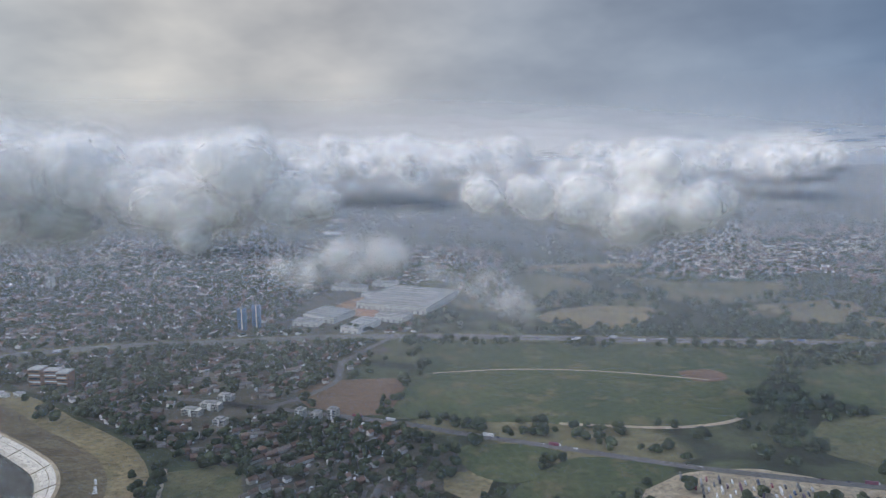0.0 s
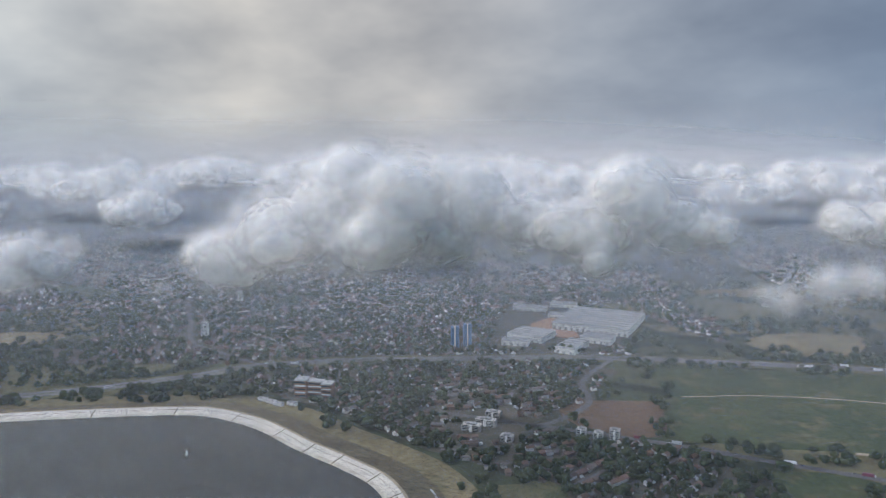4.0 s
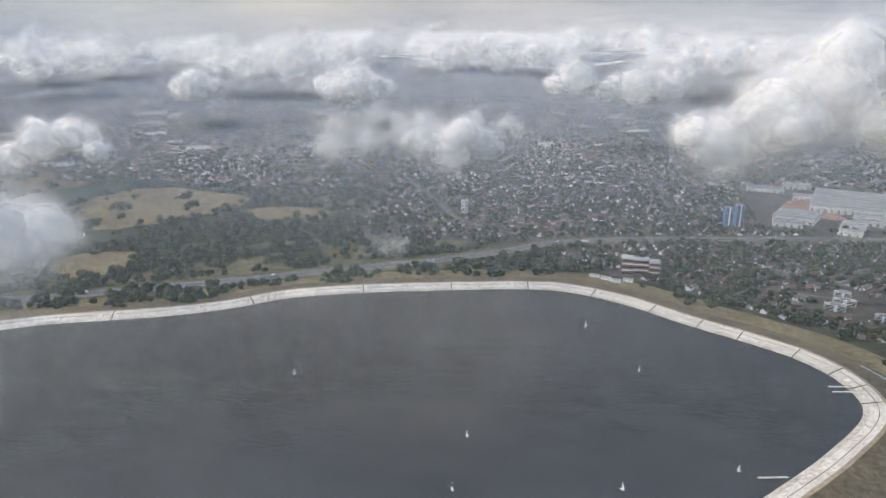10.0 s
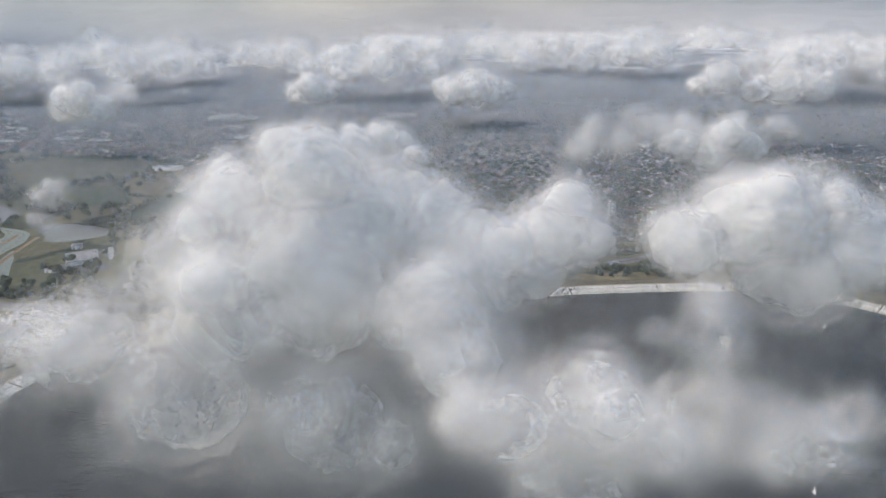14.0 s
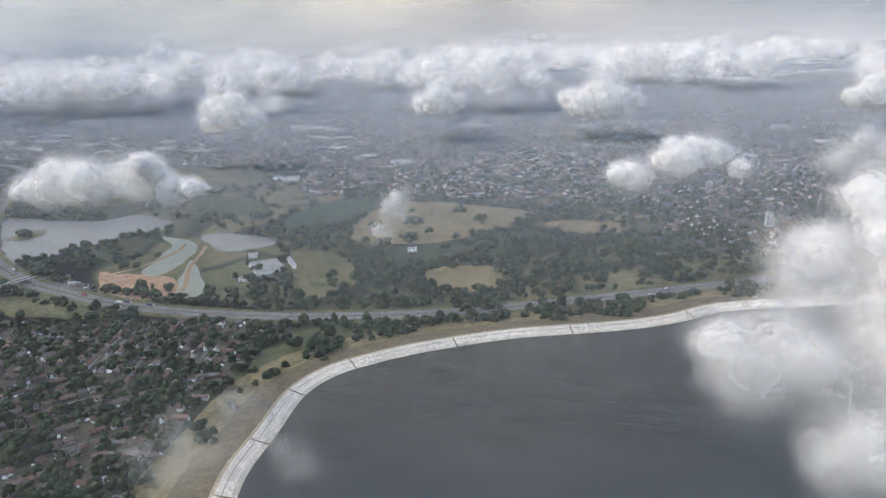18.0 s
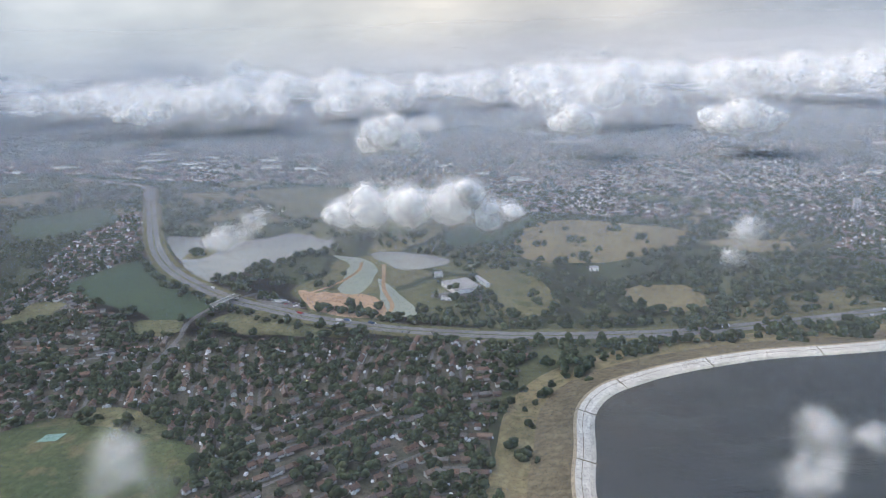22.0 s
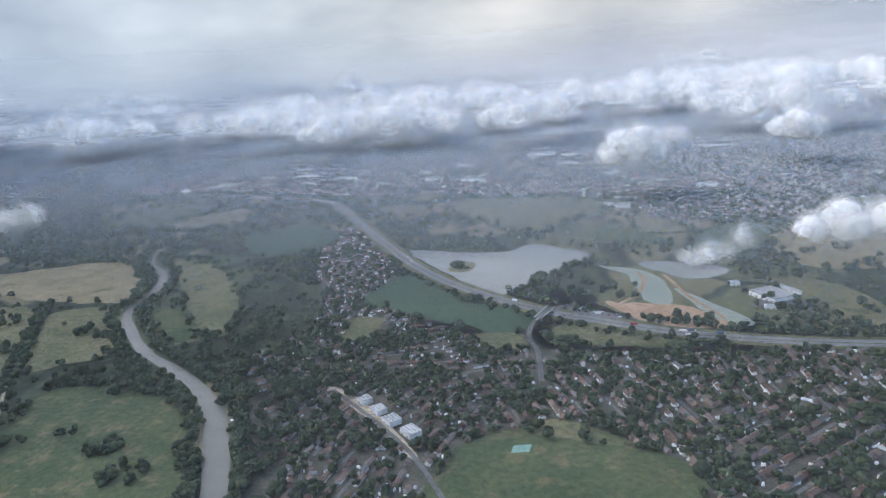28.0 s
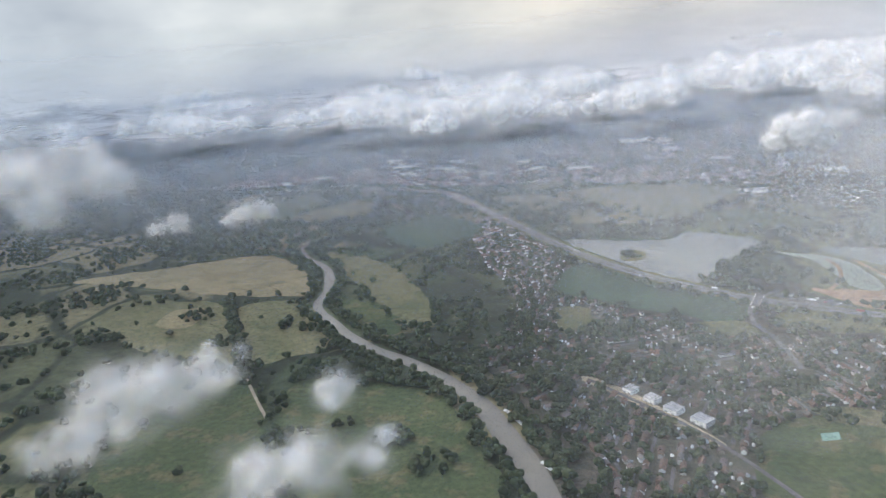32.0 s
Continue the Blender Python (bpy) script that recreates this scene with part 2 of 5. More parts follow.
GROUND = ground_material()
WATER_DARK = water_material("reservoir_water", (0.022, 0.028, 0.034), (0.040, 0.046, 0.048), 0.16)
WATER_LAKE = water_material("lake_water", (0.23, 0.24, 0.235), (0.30, 0.31, 0.30), 0.1, 0.1)
WATER_MILKY = water_material("quarry_pond_water", (0.16, 0.20, 0.16), (0.23, 0.26, 0.21), 0.3)
WATER_RIVER = water_material("river_water", (0.15, 0.145, 0.13), (0.21, 0.195, 0.175), 0.12, 0.15)

# ---- the ground, one sheet to the horizon ----
mesh_object("ground", [(-7000, -4000, 0), (6000, -4000, 0), (6000, 6000, 0), (-7000, 6000, 0)], [(0, 1, 2, 3)], GROUND)
tagged(bpy.data.objects["ground"], "hazy patchwork of woods, hedges and dry fields", "ground", kind="structure")

# ---- plan: towns and woods first, then what lies over them ----
TOWNS = [
    [(-480, 470), (-330, 470), (-265, 482), (-100, 500), (-20, 512), (-30, 700), (60, 720), (60, 900), (-60, 960), (-200, 1000), (-480, 1000), (-560, 800), (-560, 640), (-470, 560)],
    [(-300, 430), (-245, 395), (-200, 360), (-150, 322), (-112, 300), (-95, 268), (-40, 262), (0, 270), (8, 300), (-20, 335), (-90, 362), (-64, 400), (-60, 440), (-45, 485), (-160, 490), (-265, 465)],
    [(-720, 278), (-725, 200), (-715, 120), (-715, 20), (-850, 20), (-900, 50), (-1060, 40), (-1090, 110), (-1120, 170), (-1150, 200), (-1130, 260), (-1150, 330), (-1200, 420), (-1250, 560), (-1230, 620), (-1170, 520), (-1120, 430), (-1060, 300), (-1000, 270), (-950, 250), (-850, 255)],
    [(-600, 640), (-560, 820), (-480, 1010), (-300, 1050), (-400, 1400), (-900, 1500), (-1500, 1500), (-1800, 1300), (-1850, 900), (-1600, 880), (-1350, 820), (-1200, 830), (-1080, 800), (-920, 770), (-860, 640), (-740, 650)],
    [(230, 760), (600, 700), (700, 1100), (300, 1200)],
    [(60, 560), (10, 690), (60, 720), (80, 660)],
]
for _t in TOWNS:
    cover(spline(_t, True, 30), TOWN)
for _t in ([(-135, 530), (-75, 505), (-20, 545), (30, 640), (-50, 680), (-40, 705), (-120, 690)], [(-168, 520), (-145, 524), (-143, 545), (-170, 540)], [(-262, 394), (-228, 398), (-230, 416), (-262, 414)],
           [(-158, 350), (-112, 338), (-112, 388), (-140, 388)], [(-88, 345), (-52, 345), (-54, 360), (-86, 360)], [(-1044, 160), (-1030, 166), (-982, 126), (-992, 116)], [(-392, 538), (-372, 538), (-372, 554), (-392, 554)], [(-418, 686), (-400, 686), (-400, 702), (-418, 702)]):
    cover(np.array(_t, float), YARD)
WOODS = [
    [(160, 290), (250, 370), (300, 480), (265, 492), (225, 455), (190, 395), (150, 330)],
    [(-680, 330), (-610, 335), (-540, 370), (-480, 400), (-420, 430), (-450, 500), (-520, 500), (-600, 480), (-640, 420), (-690, 380)],
    [(-850, 460), (-790, 520), (-740, 560), (-700, 540), (-740, 470), (-790, 440)],
    [(-1160, 290), (-1240, 320), (-1300, 400), (-1280, 300), (-1215, 225), (-1165, 200)],
    [(-1120, 105), (-1060, 50), (-1040, 60), (-1085, 130), (-1130, 165), (-1190, 195), (-1230, 215), (-1235, 228), (-1160, 190)],
    [(-1270, 170), (-1200, 165), (-1150, 130), (-1105, 75), (-1085, 30), (-1100, 25), (-1120, 75), (-1165, 138), (-1260, 160)],
    [(-1250, 75), (-1195, 15), (-1170, 20), (-1215, 80), (-1240, 130)],
    [(-1600, 420), (-1450, 470), (-1420, 520), (-1600, 600), (-1700, 500)],
    [(-560, 545), (-480, 530), (-470, 640), (-560, 620), (-610, 590)],
    [(80, 590), (140, 610), (240, 640), (360, 600), (420, 720), (250, 690), (190, 620), (120, 640)],
    [(20, 262), (110, 300), (0, 330), (-20, 300)],
]
for _t in WOODS:
    cover(spline(_t, True, 20), WOOD)


FIELD_COUNT = [0]


def field(pts, mat, label, code=FIELD, name="field", rough_edge=5.0):
    FIELD_COUNT[0] += 1
    line = wobble(spline(pts, True, 7), rough_edge, FIELD_COUNT[0] * 3.7)
    cover(line, code)
    return tagged(slab(name, line, 0.15 + 0.02 * (FIELD_COUNT[0] % 7), mat), label, "field", kind="structure")


field([(-11, 491), (110, 480), (230, 466), (215, 430), (190, 395), (154, 344), (92, 338), (24, 346), (-20, 351), (-34, 367), (-14, 420)], GRASS, "wide mown green field beside the motorway")
field([(-89, 385), (-79, 404), (-27, 411), (-31, 363), (-55, 355)], BROWN, "bare brown ploughed field with hedged edges")
field([(77, 553), (112, 590), (182, 588), (156, 533), (121, 518)], STRAW, "straw-coloured stubble field by dark woods")
field([(78, 779), (207, 809), (230, 770), (105, 755)], STRAW, "pale stubble strip beyond the town")
field([(78, 746), (150, 700), (135, 640), (78, 648)], OLIVE, "rough olive pasture")
field([(3, 310), (22, 319), (54, 309), (37, 282), (15, 287)], GRASS, "small green paddock between tall hedges")
field([(56, 300), (102, 296), (69, 262), (26, 262)], GRASS, "small green meadow beside the main road")
field([(-2, 282), (10, 290), (20, 282), (12, 264)], STRAW, "small dry straw paddock")
field([(244, 428), (330, 421), (300, 350), (214, 372)], GRASS, "dull green field behind the woods")
field([(205, 345), (270, 340), (240, 270), (185, 300)], OLIVE, "rough olive field with trees")
field([(192, 725), (242, 693), (330, 690), (330, 640), (236, 600), (210, 620)], OLIVE, "golf course fairways among trees")
field([(-129, 292), (-100, 297), (-88, 276), (-84, 242), (-95, 205), (-115, 205), (-118, 244), (-124, 272)], OLIVE, "dry green meadow under the reservoir bank", PARK)
field([(-760, 529), (-741, 599), (-688, 609), (-603, 580), (-601, 536), (-643, 482), (-670, 461), (-733, 454)], STRAW, "parched parkland dotted with trees", PARK)
field([(-660, 386), (-612, 406), (-603, 357), (-639, 346)], STRAW, "tan stubble field ringed with woods")
field([(-834, 510), (-817, 597), (-760, 625), (-746, 565), (-775, 506), (-810, 492)], GRASS_DEEP, "smooth dark green crop field")
field([(-662, 772), (-556, 726), (-576, 690), (-651, 735)], GRASS, "green playing field in the town")
field([(-575, 545), (-513, 545), (-514, 512), (-565, 510)], STRAW, "small tan field among trees")
field([(-784, 422), (-732, 413), (-703, 343), (-734, 322), (-765, 373)], OLIVE, "lawn with rows of young trees", PARK)
field([(-960, 40), (-968, 113), (-939, 144), (-869, 132), (-848, 115), (-850, 60)], GRASS, "mown green sports field")
field([(-936, 149), (-922, 157), (-873, 138), (-921, 137)], OLIVE, "strip of dry playing field")
field([(-1114, 342), (-1092, 412), (-1020, 360), (-953, 312), (-970, 272), (-1013, 288), (-1071, 305)], GRASS_DEEP, "large dark green crop field under the motorway")
field([(-940, 266), (-925, 307), (-882, 288), (-835, 270), (-879, 261)], OLIVE, "dry grass strip beside the motorway")
field([(-994, 272), (-960, 274), (-958, 250), (-985, 247)], OLIVE, "dry cricket ground")
field([(-1091, 243), (-1104, 289), (-1076, 292), (-1071, 246)], OLIVE, "small dry field by the village")
field([(-1259, 134), (-1159, 141), (-1107, 78), (-1086, 30), (-1180, 10)], GRASS, "big green riverside park meadow")
field([(-1396, 264), (-1336, 291), (-1281, 230), (-1264, 199), (-1294, 165), (-1316, 172)], OLIVE, "open park grass beside an avenue", PARK)
field([(-1458, 187), (-1514, 254), (-1420, 277), (-1320, 161), (-1374, 164)], OLIVE, "dry park grass with a show ring", PARK)
field([(-1660, 330), (-1584, 372), (-1460, 432), (-1345, 322), (-1401, 300), (-1580, 320)], STRAW, "long tan meadow between tree belts")
field([(-1377, 117), (-1300, 136), (-1239, 79), (-1205, 20), (-1280, -20)], GRASS, "broad green park lawn", PARK)
field([(-1399, 446), (-1302, 405), (-1220, 305), (-1194, 251), (-1224, 250), (-1306, 341)], OLIVE, "golf fairways along the river", PARK)
field([(-1300, 290), (-1267, 292), (-1215, 236), (-1240, 228)], GRASS, "small green riverside field")
field([(-1648, 615), (-1612, 772), (-1552, 745), (-1546, 612)], GRASS, "long green strip field")
field([(-1540, 602), (-1496, 719), (-1440, 690), (-1440, 607)], OLIVE, "long dry strip field")
field([(-1370, 546), (-1334, 620), (-1246, 571), (-1235, 493), (-1295, 469)], GRASS_DEEP, "dark green crop field by the river")
field([(-1162, 731), (-1097, 784), (-932, 746), (-971, 633), (-1013, 579), (-1066, 623), (-1111, 673)], OLIVE, "wide dry field before the town")
field([(-1270, 721), (-1188, 733), (-1154, 659), (-1232, 682)], OLIVE, "dry field beside the interchange")
field([(-990, 605), (-920, 616), (-855, 538), (-927, 539)], GRASS, "light green field behind the lake")

# ---- water ----
LAKE = [(-1125, 493), (-1090, 448), (-1050, 405), (-1004, 363), (-988, 366), (-970, 411), (-931, 480), (-977, 517), (-1003, 520), (-1016, 496), (-1067, 489)]
for _pts, _mat, _label, _name in (
    (LAKE, WATER_LAKE, "pale grey lake beside the motorway", "lake"),
    ([(-919, 448), (-877, 434), (-859, 393), (-858, 350), (-876, 355), (-893, 421)], WATER_MILKY, "milky green quarry pond", "quarry_pond"),
    ([(-854, 388), (-823, 349), (-800, 314), (-816, 308), (-838, 347)], WATER_MILKY, "narrow grey-green quarry pond", "quarry_pond"),
    ([(-884, 460), (-855, 465), (-805, 444), (-837, 413), (-865, 433)], WATER_LAKE, "grey pond beside the quarry", "pond"),
    ([(-1040, 470), (-1046, 476), (-1050, 470)], WATER_LAKE, "small pool", "pool"),
):
    _line = wobble(spline(_pts, True, 5), 3.0, len(_label))
    cover(_line, WATER)
    if _name != "pool":
        tagged(slab(_name, _line, 0.40, _mat), _label, "water", kind="structure")
RIVER = [(-1040, -40), (-1066, 45), (-1097, 94), (-1122, 128), (-1155, 158), (-1192, 181), (-1238, 206), (-1290, 250), (-1318, 282), (-1330, 325), (-1362, 384), (-1412, 430), (-1440, 480), (-1400, 540), (-1352, 605), (-1400, 675), (-1440, 720)]
_line = spline(RIVER, step=6)
_w = np.interp(_line[:, 1], (40, 110, 150, 200, 300, 360, 400, 440, 570, 700), (7.0, 7.4, 5.6, 4.6, 4.0, 5.0, 3.6, 1.8, 1.8, 3.5)) + np.array([1.2 * noise.noise((x * 0.03, y * 0.03, 2.0)) for x, y in _line])
tagged(ribbon("river", _line, -_w, _w, 0.42, 0.42, WATER_RIVER), "brown-grey river winding between trees", "river", kind="structure")
cover_line(_line, 6, WATER)

# ---- reservoir: grass bank, crest road, pale concrete slope, dark water ----
CREST = [(-164, 232), (-163, 262), (-176, 287), (-198, 306), (-225, 325), (-256, 350), (-290, 366), (-318, 368), (-371, 359), (-420, 348), (-463, 333), (-491, 313), (-515, 300), (-542, 290), (-586, 275), (-632, 250), (-659, 229), (-674, 212), (-682, 188), (-681, 155), (-678, 112), (-655, 60), (-560, 30), (-420, 40), (-300, 90), (-228, 160), (-190, 198)]
_crest = spline(CREST, True, 5)
_loop = np.vstack([_crest, _crest[:1]])
cover(_crest, WATER)
cover_line(_crest[:], 16, ROAD)
cover(_crest, WATER)
RES = new("reservoir_bank")
tagged(RES, "long grassy reservoir embankment with a pale concrete inner slope", "embankment", kind="structure")
ribbon("outer_toe", _loop, -36, -19, 0.3, 1.2, BANK, RES)
ribbon("outer_slope", _loop, -19, -1.2, 1.2, 5.0, BANK_DARK, RES)
ribbon("crest_track", _loop, -1.2, 0.4, 5.0, 5.0, DIRT, RES)
ribbon("concrete_slope", _loop, 0.4, 6.6, 5.0, 3.55, CONCRETE, RES)
ribbon("stained_slope", _loop, 6.6, 10.5, 3.55, 2.6, CONCRETE_STAINED, RES)
ribbon("drain_line", _loop, 3.1, 3.35, 4.45, 4.42, BANK_DARK, RES)
_step = None
for _i in (2, 5, 8, 12, 17, 21, 26, 33, 41, 50, 61, 74, 88, 101, 112, 120, 128, 135):
    _a, _b = _crest[_i % len(_crest)], _crest[(_i + 1) % len(_crest)]
    _d = (_b - _a) / np.linalg.norm(_b - _a)
    _n = np.array((-_d[1], _d[0]))
    _c, _e = _a + _n * 0.5, _a + _n * 10.0
    _s = mesh_object("slope_steps", [(*(_c - _d * 0.3), 5.06), (*(_c + _d * 0.3), 5.06), (*(_e + _d * 0.3), 2.95), (*(_e - _d * 0.3), 2.95), (*(_c - _d * 0.3), 4.7), (*(_c + _d * 0.3), 4.7), (*(_e + _d * 0.3), 2.5), (*(_e - _d * 0.3), 2.5)], [(0, 1, 2, 3), (0, 4, 5, 1), (1, 5, 6, 2), (2, 6, 7, 3), (3, 7, 4, 0)], BANK_DARK, RES)
tagged(slab("reservoir_water", _crest, 3.0, WATER_DARK, thick=0.5), "dark grey reservoir water with faint ripples", "water", kind="structure")

# ---- roads ----
M_WAY = [(420, 462), (253, 480), (172, 487), (90, 495), (5, 503), (-81, 504), (-178, 492), (-246, 483), (-307, 464), (-335, 443), (-384, 414), (-435, 390), (-515, 353), (-574, 327), (-624, 307), (-680, 293), (-740, 284), (-800, 283), (-850, 289), (-894, 301), (-945, 319), (-1000, 350), (-1052, 389), (-1108, 447), (-1180, 540), (-1263, 651), (-1310, 715), (-1345, 758), (-1420, 790), (-1588, 831), (-1839, 838), (-2179, 880), (-2590, 930)]
_m = spline(M_WAY, step=5)
MOTOR = new("motorway")
tagged(MOTOR, "wide grey dual motorway with a dark central verge", "motorway", kind="structure")
ribbon("verge", _m, -10.5, 10.5, 0.55, 0.55, OLIVE, MOTOR)
ribbon("carriageway", _m, -5.8, -0.6, 0.75, 0.75, ASPHALT, MOTOR)
ribbon("carriageway", _m, 0.6, 5.8, 0.75, 0.75, ASPHALT, MOTOR)
cover_line(_m, 9, ROAD)
for _pts, _hw, _lab in (
    ([(-41, 500), (-68, 447), (-69, 404), (-99, 368), (-126, 373), (-170, 385)], 2.2, "curving grey link road past the brown field"),
    ([(-126, 373), (-26, 344), (3, 332), (58, 312), (116, 291), (190, 272), (300, 255)], 2.4, "straight main road lined with traffic"),
    ([(-930, 342), (-944, 329), (-956, 300), (-955, 270), (-945, 245), (-935, 200)], 1.8, "road over a motorway bridge"),
    ([(-307, 470), (-350, 500), (-386, 530), (-420, 600), (-470, 700)], 2.2, "town road curving from the motorway"),
    ([(-1062, 169), (-1036, 149), (-1011, 129), (-982, 101), (-950, 60), (-920, 20)], 1.3, "railway line through the village"),
    ([(-1345, 758), (-1310, 700), (-1290, 690), (-1330, 680), (-1340, 720)], 2.0, "looping slip road of an interchange"),
):
    _l = spline(_pts, step=5)
    cover_line(_l, _hw + 1, ROAD)
    tagged(ribbon("road", _l, -_hw, _hw, 0.62, 0.62, STREET), _lab, "road", kind="structure")

# ---- clouds: heaps of billows, each of nested shells of thin white vapour ----
def vapour(name, opacity, middle, width, scale=0.07):
    m = bpy.data.materials.new(name)
    m.use_nodes = True
    nodes, links = m.node_tree.nodes, m.node_tree.links
    nodes.clear()
    out = nodes.new("ShaderNodeOutputMaterial")
    soft = nodes.new("ShaderNodeBsdfDiffuse")
    soft.inputs[0].default_value = (0.99, 0.99, 0.99, 1)
    through_light = nodes.new("ShaderNodeBsdfTranslucent")
    through_light.inputs[0].default_value = (0.99, 0.99, 0.99, 1)
    half = nodes.new("ShaderNodeMixShader")
    half.inputs[0].default_value = 0.5
    links.new(soft.outputs[0], half.inputs[1])
    links.new(through_light.outputs[0], half.inputs[2])
    clear = nodes.new("ShaderNodeBsdfTransparent")
    fac = ramp(nodes, links, noise_tex(nodes, links, scale, 7, 0.6), [(max(0.0, middle - width), (0, 0, 0)), (middle + width, (opacity,) * 3)])
    blend = nodes.new("ShaderNodeMixShader")
    links.new(fac, blend.inputs[0])
    links.new(clear.outputs[0], blend.inputs[1])
    links.new(half.outputs[0], blend.inputs[2])
    links.new(blend.outputs[0], out.inputs[0])
    return m


SHELLS = 7


def shells_of(name, op, middle, width, scale=0.07):
    """One vapour for each shell, from the torn outside to the dense inside."""
    return [vapour(f"{name}_vapour_{k}", op[0] + (op[1] - op[0]) * (k / (SHELLS - 1)) ** 1.4, middle[0] + (middle[1] - middle[0]) * k / (SHELLS - 1), width, scale) for k in range(SHELLS)]


THICK = shells_of("thick", (0.055, 0.48), (0.62, 0.27), 0.15)
SOFT = shells_of("soft", (0.035, 0.27), (0.60, 0.31), 0.18, 0.035)
NEAR_TORN = shells_of("near_torn", (0.05, 0.27), (0.66, 0.42), 0.14, 0.06)
MID = shells_of("torn", (0.05, 0.20), (0.66, 0.46), 0.12, 0.10)
THIN = shells_of("thin", (0.025, 0.085), (0.67, 0.50), 0.12, 0.075)
VEIL = shells_of("veil", (0.008, 0.036), (0.56, 0.44), 0.14, 0.05)


def billow_mesh(seed, mats, level):
    """A rounded cauliflower billow, as lumpy shells inside shells."""
    bm = bmesh.new()
    bmesh.ops.create_icosphere(bm, subdivisions=level, radius=1)
    rays = [v.co.normalized() for v in bm.verts]
    faces = [tuple(v.index for v in f.verts) for f in bm.faces]
    bm.free()
    lumps = []
    for d in rays:
        n = 0.55 - abs(noise.noise((d.x * 1.9 + seed * 7.3, d.y * 1.9, d.z * 1.9))) * 1.3
        n += 0.5 * (0.35 - abs(noise.noise((d.x * 4.3, d.y * 4.3 + seed * 3.1, d.z * 4.3))))
        lumps.append(1 + 0.24 * n)
    verts, all_faces, idx = [], [], []
    for k in range(SHELLS):
        s = 1.30 - 0.80 * k / (SHELLS - 1)
        base = len(verts)
        for d, l in zip(rays, lumps):
            r = s * l * (1 + 0.13 * noise.noise((d.x * 2.6, d.y * 2.6 + k * 1.2, d.z * 2.6 + seed)))
            zz = d.z * r
            verts.append((d.x * r, d.y * r, zz if zz > 0 else zz * 0.8))
        all_faces += [tuple(i + base for i in f) for f in faces]
        idx += [k] * len(faces)
    ob = mesh_object("billow", verts, all_faces, mats, None, idx, True)
    me = ob.data
    bpy.data.objects.remove(ob)
    return me


BILLOWS = {kind: ([billow_mesh(b + s, mats, 4) for s in range(4)], [billow_mesh(b + 9 + s, mats, 3) for s in range(4)])
           for kind, mats, b in (("thick", THICK, 0), ("soft", SOFT, 80), ("near", NEAR_TORN, 70), ("mid", MID, 20), ("thin", THIN, 40), ("veil", VEIL, 60))}


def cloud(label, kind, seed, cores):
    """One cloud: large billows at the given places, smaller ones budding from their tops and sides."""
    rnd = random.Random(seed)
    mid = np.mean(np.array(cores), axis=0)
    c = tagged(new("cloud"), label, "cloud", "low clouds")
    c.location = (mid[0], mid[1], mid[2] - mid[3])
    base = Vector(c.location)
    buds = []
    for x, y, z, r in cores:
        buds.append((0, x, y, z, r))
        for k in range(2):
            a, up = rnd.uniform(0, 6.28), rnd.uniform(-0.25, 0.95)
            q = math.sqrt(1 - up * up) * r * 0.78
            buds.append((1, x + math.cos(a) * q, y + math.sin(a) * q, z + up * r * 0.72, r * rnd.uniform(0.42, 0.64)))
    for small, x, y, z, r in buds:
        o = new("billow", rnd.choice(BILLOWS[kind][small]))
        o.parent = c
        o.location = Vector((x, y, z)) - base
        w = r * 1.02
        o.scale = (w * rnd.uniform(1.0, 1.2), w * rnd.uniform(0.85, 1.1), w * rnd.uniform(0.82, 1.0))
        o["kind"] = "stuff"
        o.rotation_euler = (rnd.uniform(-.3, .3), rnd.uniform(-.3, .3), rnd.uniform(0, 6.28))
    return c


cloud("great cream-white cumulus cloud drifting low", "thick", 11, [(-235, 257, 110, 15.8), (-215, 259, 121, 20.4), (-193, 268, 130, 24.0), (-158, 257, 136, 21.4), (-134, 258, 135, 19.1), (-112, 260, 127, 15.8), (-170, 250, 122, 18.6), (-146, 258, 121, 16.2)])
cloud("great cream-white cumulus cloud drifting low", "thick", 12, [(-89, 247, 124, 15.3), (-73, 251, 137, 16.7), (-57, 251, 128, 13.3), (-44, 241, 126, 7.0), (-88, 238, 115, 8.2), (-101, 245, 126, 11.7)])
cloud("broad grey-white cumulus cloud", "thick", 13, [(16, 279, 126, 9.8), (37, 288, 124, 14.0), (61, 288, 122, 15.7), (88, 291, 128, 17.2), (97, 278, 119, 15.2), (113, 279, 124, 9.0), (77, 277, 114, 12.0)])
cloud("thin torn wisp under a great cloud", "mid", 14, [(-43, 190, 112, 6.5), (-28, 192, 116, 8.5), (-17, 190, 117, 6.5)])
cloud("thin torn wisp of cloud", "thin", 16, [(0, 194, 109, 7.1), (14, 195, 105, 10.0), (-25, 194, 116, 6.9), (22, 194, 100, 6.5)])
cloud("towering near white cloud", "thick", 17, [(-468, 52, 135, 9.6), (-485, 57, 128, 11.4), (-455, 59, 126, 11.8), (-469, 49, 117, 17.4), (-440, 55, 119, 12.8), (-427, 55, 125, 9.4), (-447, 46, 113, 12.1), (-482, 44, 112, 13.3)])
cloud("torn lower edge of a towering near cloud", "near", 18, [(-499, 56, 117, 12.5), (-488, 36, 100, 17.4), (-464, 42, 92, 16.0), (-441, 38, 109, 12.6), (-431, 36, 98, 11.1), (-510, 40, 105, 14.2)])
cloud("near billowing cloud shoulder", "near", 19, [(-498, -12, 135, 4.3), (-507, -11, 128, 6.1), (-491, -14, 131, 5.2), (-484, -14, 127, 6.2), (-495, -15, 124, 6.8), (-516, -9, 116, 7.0)])
